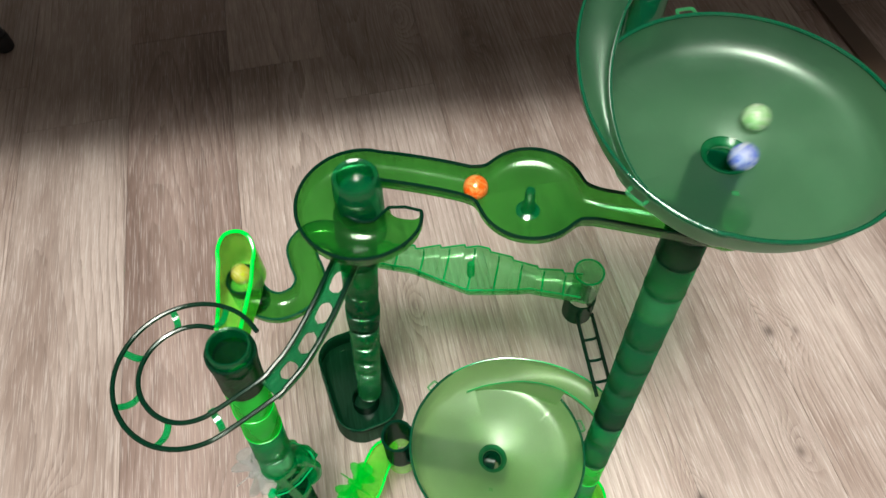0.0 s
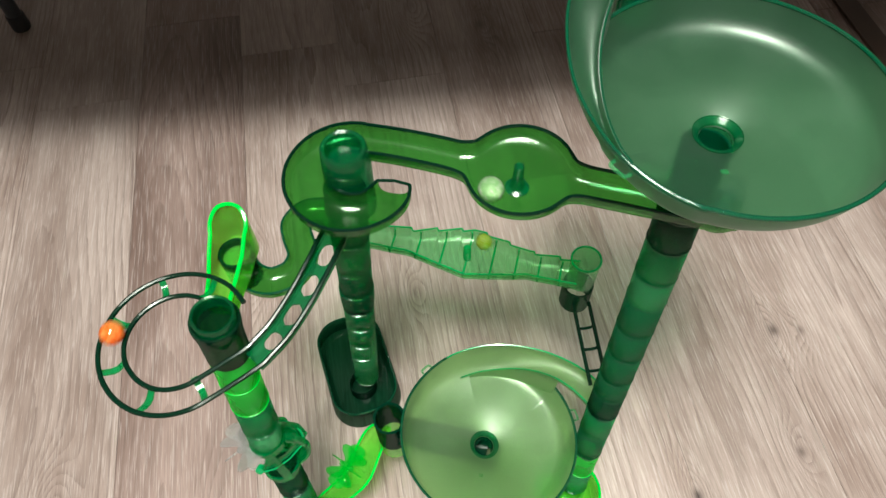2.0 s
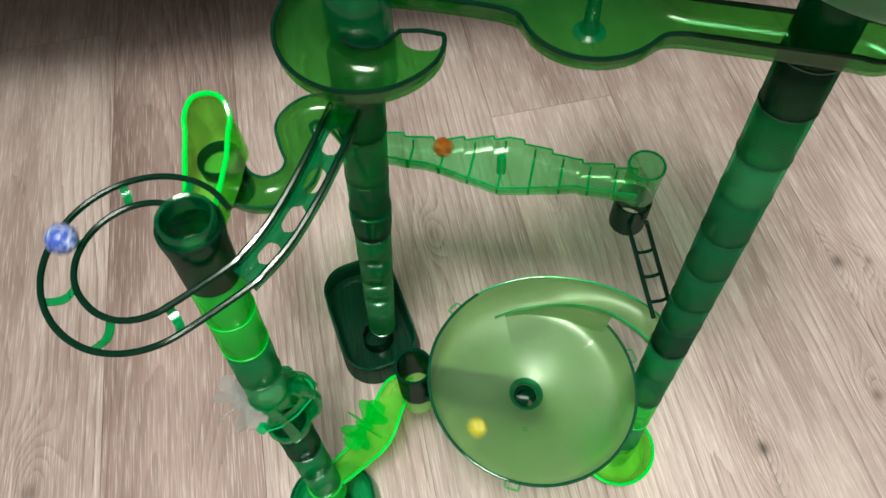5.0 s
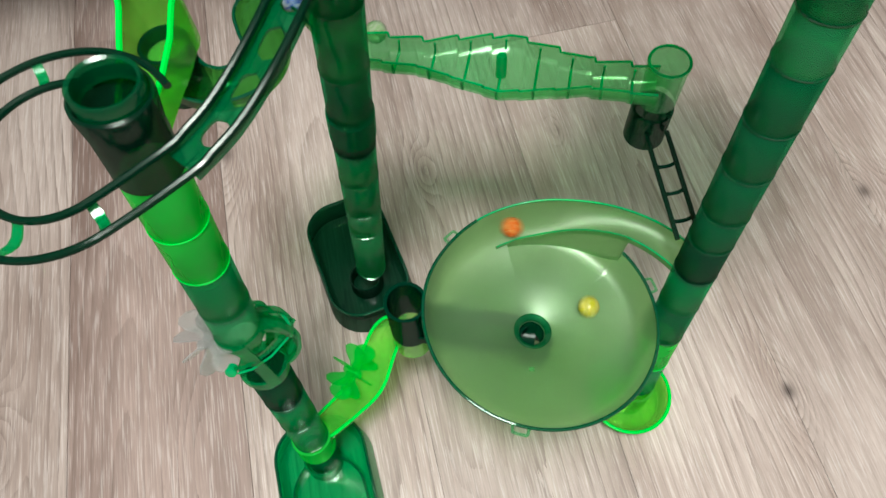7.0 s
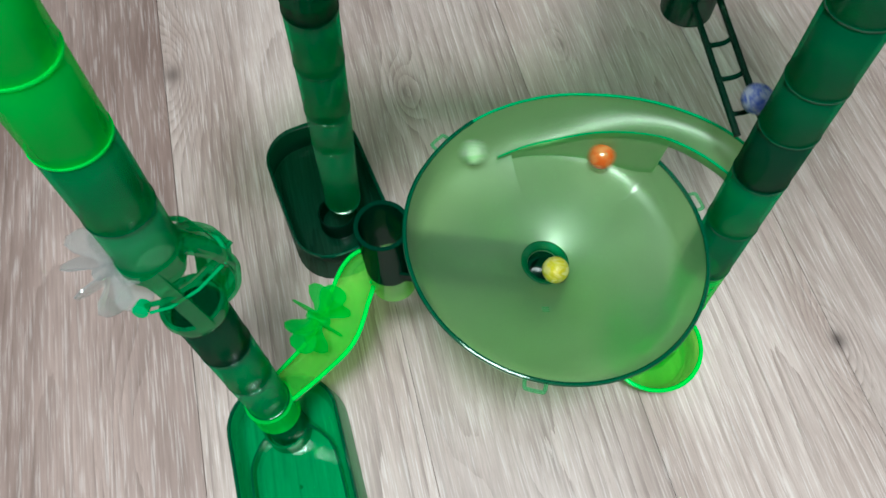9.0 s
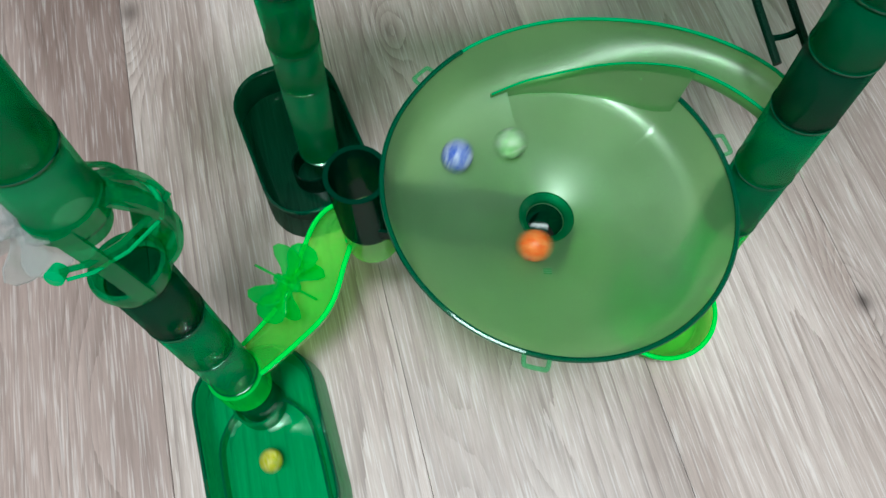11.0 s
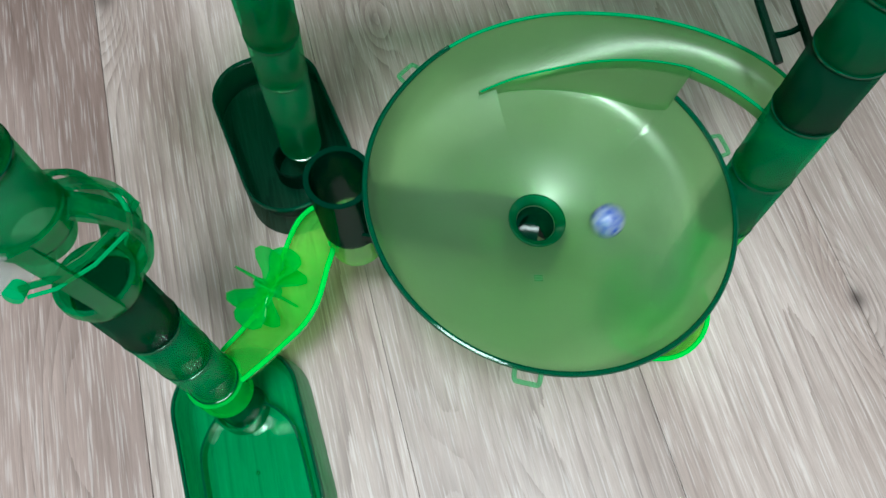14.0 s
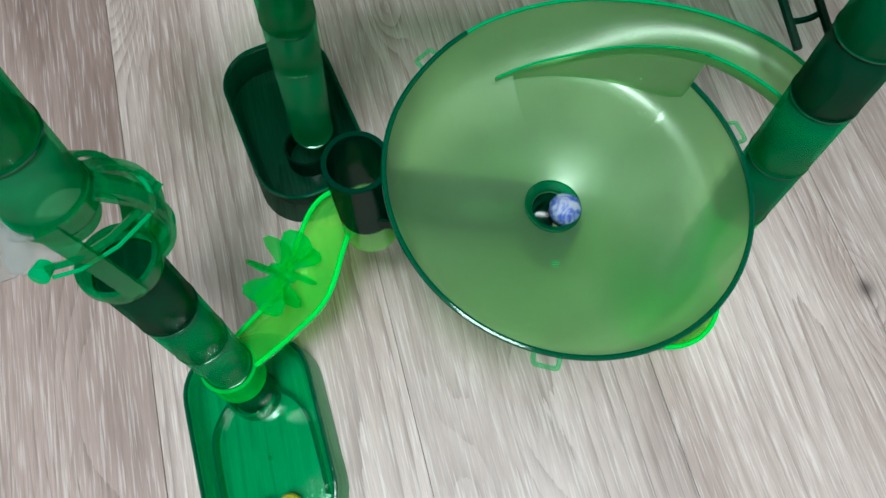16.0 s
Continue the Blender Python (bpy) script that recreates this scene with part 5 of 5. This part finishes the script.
    roll(PALE, [
        (0.0, 0.2107, 0.4301, 0.6578),
        (0.1, 0.1917, 0.4260, 0.6544),
        (0.2, 0.2012, 0.4149, 0.6514),
        (0.3, 0.2141, 0.4153, 0.6568),
        (0.4, 0.2028, 0.4286, 0.6557),
        (0.5, 0.1993, 0.4132, 0.6514),
        (0.6, 0.1920, 0.4100, 0.6450),
        (0.75, 0.1880, 0.4040, 0.6220),
        (0.95, 0.1920, 0.3920, 0.6060),
        (1.25, 0.2000, 0.3850, 0.6040),
        (1.4, 0.1777, 0.3875, 0.6015),
        (1.5, 0.1345, 0.3945, 0.6015),
        (1.6, 0.0877, 0.4072, 0.6015),
        (1.7, 0.0848, 0.4011, 0.6015),
        (1.8, 0.0759, 0.3948, 0.6015),
        (1.9, 0.0641, 0.3862, 0.6015),
        (2.0, 0.0537, 0.3952, 0.6015),
        (2.1, 0.0404, 0.4053, 0.6015),
        (2.2, 0.0376, 0.4258, 0.6015),
        (2.3, 0.0372, 0.4189, 0.6015),
        (2.4, 0.0386, 0.4142, 0.6015),
        (2.5, 0.0392, 0.4231, 0.6015),
        (2.6, 0.0333, 0.4182, 0.6015),
        (2.7, 0.0333, 0.4193, 0.6015),
        (2.8, 0.0273, 0.4187, 0.6015),
        (2.9, 0.0212, 0.4213, 0.6015),
        (3.0, 0.0102, 0.4257, 0.6015),
        (3.1, -0.0051, 0.4314, 0.6012),
        (3.2, -0.0231, 0.4358, 0.6009),
        (3.3, -0.0504, 0.4435, 0.6006),
        (3.4, -0.0743, 0.4220, 0.6003),
        (3.5, -0.0727, 0.3889, 0.6000),
        (3.6, -0.0390, 0.3744, 0.5997),
        (3.7, -0.0185, 0.3996, 0.5994),
        (3.8, -0.0380, 0.4100, 0.5970),
        (3.9, -0.0470, 0.4120, 0.5700),
        (4.0, -0.0637, 0.3796, 0.5450),
        (4.1, -0.0806, 0.3511, 0.5390),
        (4.2, -0.0942, 0.3214, 0.5330),
        (4.32, -0.1270, 0.2788, 0.5270),
        (4.4, -0.1657, 0.2714, 0.5230),
        (4.49, -0.2002, 0.2854, 0.5226),
        (4.57, -0.2143, 0.3154, 0.5222),
        (4.66, -0.2065, 0.3409, 0.5218),
        (4.75, -0.1815, 0.3581, 0.5214),
        (4.83, -0.1558, 0.3604, 0.5210),
        (4.92, -0.1340, 0.3220, 0.5450),
        (5.02, -0.1360, 0.3120, 0.5100),
        (5.13, -0.1380, 0.3180, 0.4750),
        (5.24, -0.1480, 0.3600, 0.4700),
        (5.35, -0.1556, 0.3720, 0.4680),
        (5.43, -0.1624, 0.3954, 0.4680),
        (5.52, -0.1634, 0.4257, 0.4680),
        (5.65, -0.1600, 0.4140, 0.4520),
        (5.78, -0.1505, 0.4133, 0.4490),
        (5.86, -0.1370, 0.4094, 0.4490),
        (5.95, -0.1251, 0.4124, 0.4490),
        (6.04, -0.1147, 0.4249, 0.4490),
        (6.12, -0.1104, 0.4434, 0.4490),
        (6.21, -0.1129, 0.4575, 0.4490),
        (6.3, -0.1287, 0.4735, 0.4490),
        (6.45, -0.1080, 0.4760, 0.4470),
        (6.58, -0.0850, 0.4680, 0.4450),
        (6.7, -0.0730, 0.4480, 0.4200),
        (6.83, -0.0680, 0.4520, 0.3750),
        (7.0, -0.0589, 0.5356, 0.3535),
        (7.1, -0.0255, 0.5281, 0.3535),
        (7.2, 0.0098, 0.5229, 0.3535),
        (7.3, 0.0220, 0.5230, 0.3535),
        (7.4, 0.0292, 0.5304, 0.3535),
        (7.5, 0.0413, 0.5236, 0.3535),
        (7.6, 0.0601, 0.5096, 0.3535),
        (7.7, 0.0803, 0.4985, 0.3535),
        (7.8, 0.1011, 0.4916, 0.3535),
        (7.9, 0.1279, 0.4864, 0.3535),
        (8.0, 0.1560, 0.4830, 0.3450),
        (8.1, 0.1587, 0.4759, 0.3000),
        (8.2, 0.1608, 0.4532, 0.3000),
        (8.4, 0.1731, 0.4056, 0.3000),
        (8.52, 0.1800, 0.3720, 0.3000),
        (8.62, 0.1810, 0.3620, 0.2920),
        (8.7, 0.1780, 0.3740, 0.2830),
        (8.8, 0.1300, 0.4020, 0.2660),
        (9.0, 0.0181, 0.4078, 0.2388),
        (9.1, -0.0129, 0.3549, 0.2457),
        (9.2, -0.0027, 0.3033, 0.2467),
        (9.3, 0.0277, 0.2751, 0.2430),
        (9.4, 0.0677, 0.2668, 0.2374),
        (9.5, 0.1055, 0.2805, 0.2313),
        (9.6, 0.1300, 0.3119, 0.2259),
        (9.7, 0.1337, 0.3514, 0.2224),
        (9.8, 0.1157, 0.3862, 0.2218),
        (9.9, 0.0822, 0.4051, 0.2241),
        (10.0, 0.0445, 0.4022, 0.2281),
        (10.1, 0.0158, 0.3787, 0.2324),
        (10.2, 0.0059, 0.3436, 0.2352),
        (10.3, 0.0179, 0.3097, 0.2354),
        (10.4, 0.0467, 0.2898, 0.2327),
        (10.5, 0.0808, 0.2909, 0.2282),
        (10.6, 0.1065, 0.3119, 0.2234),
        (10.7, 0.1137, 0.3436, 0.2202),
        (10.8, 0.1003, 0.3725, 0.2197),
        (10.9, 0.0728, 0.3863, 0.2217),
        (11.0, 0.0438, 0.3799, 0.2251),
        (11.1, 0.0263, 0.3571, 0.2281),
        (11.2, 0.0274, 0.3293, 0.2292),
        (11.3, 0.0456, 0.3097, 0.2277),
        (11.4, 0.0788, 0.3213, 0.2202),
        (11.5, 0.1102, 0.3507, 0.2199),
        (11.6, 0.1145, 0.3802, 0.2209),
        (11.7, 0.1004, 0.3968, 0.2226),
        (11.8, 0.0793, 0.3978, 0.2233),
        (11.9, 0.0556, 0.3762, 0.2229),
        (12.0, 0.0456, 0.3374, 0.2206),
        (12.1, 0.0655, 0.3091, 0.2244),
        (12.2, 0.0911, 0.3117, 0.2232),
        (12.3, 0.1020, 0.3324, 0.2203),
        (12.4, 0.0862, 0.3601, 0.2182),
        (12.5, 0.0545, 0.3724, 0.2219),
        (12.6, 0.0354, 0.3602, 0.2259),
        (12.7, 0.0429, 0.3391, 0.2217),
        (12.8, 0.0770, 0.3265, 0.2181),
        (12.9, 0.1018, 0.3470, 0.2195),
        (13.0, 0.0972, 0.3650, 0.2190),
        (13.1, 0.0749, 0.3663, 0.2182),
        (13.2, 0.0502, 0.3392, 0.2178),
        (13.3, 0.0563, 0.3211, 0.2217),
        (13.4, 0.0780, 0.3240, 0.2187),
        (13.5, 0.0821, 0.3563, 0.2168),
        (13.6, 0.0653, 0.3467, 0.2141),
        (13.7, 0.0690, 0.3390, 0.2120),
        (13.82, 0.0680, 0.3390, 0.2040),
        (13.92, 0.0580, 0.3410, 0.1840),
        (14.0, 0.0405, 0.3371, 0.1810),
        (14.1, 0.0039, 0.3579, 0.1810),
        (14.2, -0.0299, 0.3692, 0.1810),
        (14.32, -0.0410, 0.3570, 0.1760),
        (14.5, -0.0620, 0.3493, 0.1560),
        (14.6, -0.0750, 0.3350, 0.1470),
        (14.7, -0.1000, 0.3060, 0.1300),
        (14.78, -0.1280, 0.2850, 0.1080),
        (14.84, -0.1360, 0.2710, 0.0600),
        (14.9, -0.1390, 0.2560, 0.0350),
        (15.0, -0.1420, 0.2515, 0.0268),
        (15.1, -0.1419, 0.2320, 0.0265),
        (15.2, -0.1390, 0.2092, 0.0265),
        (15.35, -0.1280, 0.1980, 0.0265),
        (15.55, -0.1415, 0.1815, 0.0265),
        (16.0, -0.1415, 0.1815, 0.0265),
    ])
    roll(BLUE, [
        (0.0, 0.1993, 0.4030, 0.6518),
        (0.1, 0.2174, 0.4191, 0.6579),
        (0.2, 0.2090, 0.4370, 0.6584),
        (0.3, 0.1896, 0.4283, 0.6546),
        (0.4, 0.2031, 0.4094, 0.6517),
        (0.5, 0.2167, 0.4138, 0.6571),
        (0.6, 0.2177, 0.4287, 0.6588),
        (0.7, 0.1961, 0.4264, 0.6546),
        (0.8, 0.2040, 0.4148, 0.6528),
        (0.9, 0.1920, 0.4100, 0.6500),
        (1.08, 0.1920, 0.4100, 0.6450),
        (1.2, 0.1880, 0.4040, 0.6220),
        (1.5, 0.1920, 0.3920, 0.6060),
        (1.9, 0.2040, 0.3830, 0.6040),
        (2.1, 0.1888, 0.3813, 0.6015),
        (2.2, 0.1476, 0.3905, 0.6015),
        (2.3, 0.1042, 0.3991, 0.6015),
        (2.4, 0.0811, 0.3975, 0.6015),
        (2.5, 0.0700, 0.3927, 0.6015),
        (2.6, 0.0505, 0.3875, 0.6015),
        (2.7, 0.0427, 0.3992, 0.6015),
        (2.8, 0.0424, 0.4040, 0.6015),
        (2.9, 0.0377, 0.4103, 0.6015),
        (3.0, 0.0329, 0.4191, 0.6015),
        (3.1, 0.0265, 0.4228, 0.6015),
        (3.2, 0.0114, 0.4261, 0.6015),
        (3.3, -0.0082, 0.4337, 0.6015),
        (3.4, -0.0301, 0.4393, 0.6012),
        (3.5, -0.0581, 0.4371, 0.6009),
        (3.6, -0.0757, 0.4144, 0.6006),
        (3.7, -0.0629, 0.3823, 0.6003),
        (3.8, -0.0264, 0.3795, 0.6000),
        (3.9, -0.0240, 0.3918, 0.5997),
        (4.0, -0.0360, 0.4080, 0.5970),
        (4.1, -0.0470, 0.4120, 0.5700),
        (4.2, -0.0633, 0.3771, 0.5450),
        (4.27, -0.0700, 0.3615, 0.5430),
        (4.39, -0.0839, 0.3348, 0.5370),
        (4.51, -0.1035, 0.3058, 0.5310),
        (4.62, -0.1270, 0.2788, 0.5270),
        (4.74, -0.1657, 0.2714, 0.5230),
        (4.86, -0.2002, 0.2854, 0.5226),
        (4.97, -0.2143, 0.3154, 0.5222),
        (5.09, -0.2065, 0.3409, 0.5218),
        (5.21, -0.1815, 0.3581, 0.5214),
        (5.32, -0.1558, 0.3604, 0.5210),
        (5.44, -0.1340, 0.3220, 0.5450),
        (5.58, -0.1360, 0.3120, 0.5100),
        (5.73, -0.1380, 0.3180, 0.4750),
        (5.88, -0.1480, 0.3600, 0.4700),
        (6.02, -0.1556, 0.3720, 0.4680),
        (6.14, -0.1624, 0.3954, 0.4680),
        (6.3, -0.1356, 0.3947, 0.4680),
        (6.45, -0.1600, 0.4140, 0.4520),
        (6.6, -0.1350, 0.4020, 0.4490),
        (6.8, -0.1274, 0.4691, 0.4490),
        (6.95, -0.1080, 0.4760, 0.4470),
        (7.1, -0.0850, 0.4680, 0.4450),
        (7.25, -0.0730, 0.4480, 0.4200),
        (7.4, -0.0680, 0.4520, 0.3750),
        (7.5, -0.0600, 0.5120, 0.3535),
        (7.6, -0.0525, 0.5302, 0.3535),
        (7.7, -0.0199, 0.5249, 0.3535),
        (7.8, 0.0101, 0.5195, 0.3535),
        (7.9, 0.0331, 0.5220, 0.3535),
        (8.0, 0.0558, 0.5113, 0.3535),
        (8.1, 0.0758, 0.4917, 0.3535),
        (8.2, 0.0992, 0.4865, 0.3535),
        (8.33, 0.1560, 0.4830, 0.3450),
        (8.5, 0.1591, 0.4792, 0.3000),
        (8.6, 0.1626, 0.4673, 0.3000),
        (8.8, 0.1742, 0.4374, 0.3000),
        (9.0, 0.1778, 0.4000, 0.3000),
        (9.12, 0.1800, 0.3720, 0.3000),
        (9.25, 0.1810, 0.3620, 0.2920),
        (9.38, 0.1780, 0.3740, 0.2830),
        (9.48, 0.1300, 0.4020, 0.2660),
        (9.6, 0.0700, 0.4220, 0.2460),
        (9.7, 0.0331, 0.4125, 0.2339),
        (9.8, 0.0059, 0.3890, 0.2375),
        (9.9, -0.0073, 0.3554, 0.2407),
        (10.0, -0.0032, 0.3195, 0.2418),
        (10.1, 0.0174, 0.2899, 0.2406),
        (10.2, 0.0497, 0.2742, 0.2372),
        (10.3, 0.0852, 0.2766, 0.2324),
        (10.4, 0.1144, 0.2967, 0.2272),
        (10.5, 0.1290, 0.3289, 0.2230),
        (10.6, 0.1247, 0.3640, 0.2209),
        (10.7, 0.1027, 0.3914, 0.2215),
        (10.8, 0.0698, 0.4028, 0.2243),
        (10.9, 0.0364, 0.3943, 0.2285),
        (11.0, 0.0136, 0.3689, 0.2325),
        (11.1, 0.0090, 0.3353, 0.2348),
        (11.2, 0.0242, 0.3053, 0.2344),
        (11.3, 0.0534, 0.2896, 0.2318),
        (11.4, 0.0974, 0.2952, 0.2273),
        (11.5, 0.1273, 0.3213, 0.2242),
        (11.6, 0.1407, 0.3566, 0.2242),
        (11.7, 0.1318, 0.3900, 0.2273),
        (11.8, 0.1070, 0.4081, 0.2265),
        (11.9, 0.0720, 0.4099, 0.2267),
        (12.0, 0.0386, 0.3945, 0.2287),
        (12.1, 0.0191, 0.3624, 0.2311),
        (12.2, 0.0232, 0.3264, 0.2312),
        (12.3, 0.0494, 0.3035, 0.2288),
        (12.4, 0.0858, 0.3069, 0.2240),
        (12.5, 0.1143, 0.3328, 0.2214),
        (12.6, 0.1145, 0.3681, 0.2203),
        (12.7, 0.0914, 0.3919, 0.2223),
        (12.8, 0.0649, 0.3973, 0.2242),
        (12.9, 0.0414, 0.3842, 0.2262),
        (13.0, 0.0321, 0.3544, 0.2265),
        (13.1, 0.0504, 0.3233, 0.2223),
        (13.2, 0.0872, 0.3171, 0.2216),
        (13.3, 0.1122, 0.3386, 0.2204),
        (13.4, 0.1087, 0.3631, 0.2202),
        (13.5, 0.0810, 0.3776, 0.2207),
        (13.6, 0.0496, 0.3817, 0.2246),
        (13.7, 0.0300, 0.3681, 0.2276),
        (13.8, 0.0327, 0.3457, 0.2259),
        (13.9, 0.0630, 0.3259, 0.2179),
        (14.0, 0.0984, 0.3354, 0.2197),
        (14.1, 0.1086, 0.3606, 0.2203),
        (14.2, 0.0943, 0.3731, 0.2197),
        (14.3, 0.0637, 0.3683, 0.2192),
        (14.4, 0.0462, 0.3414, 0.2197),
        (14.5, 0.0584, 0.3180, 0.2224),
        (14.6, 0.0814, 0.3244, 0.2193),
        (14.7, 0.0875, 0.3544, 0.2180),
        (14.8, 0.0672, 0.3735, 0.2208),
        (14.9, 0.0494, 0.3639, 0.2213),
        (15.0, 0.0521, 0.3390, 0.2166),
        (15.1, 0.0825, 0.3293, 0.2180),
        (15.2, 0.0943, 0.3479, 0.2189),
        (15.3, 0.0775, 0.3583, 0.2167),
        (15.4, 0.0509, 0.3488, 0.2179),
        (15.5, 0.0547, 0.3297, 0.2179),
        (15.6, 0.0766, 0.3334, 0.2156),
        (15.7, 0.0738, 0.3607, 0.2170),
        (15.8, 0.0574, 0.3603, 0.2180),
        (15.9, 0.0623, 0.3367, 0.2156),
        (16.0, 0.0690, 0.3390, 0.2100),
    ])


motions()
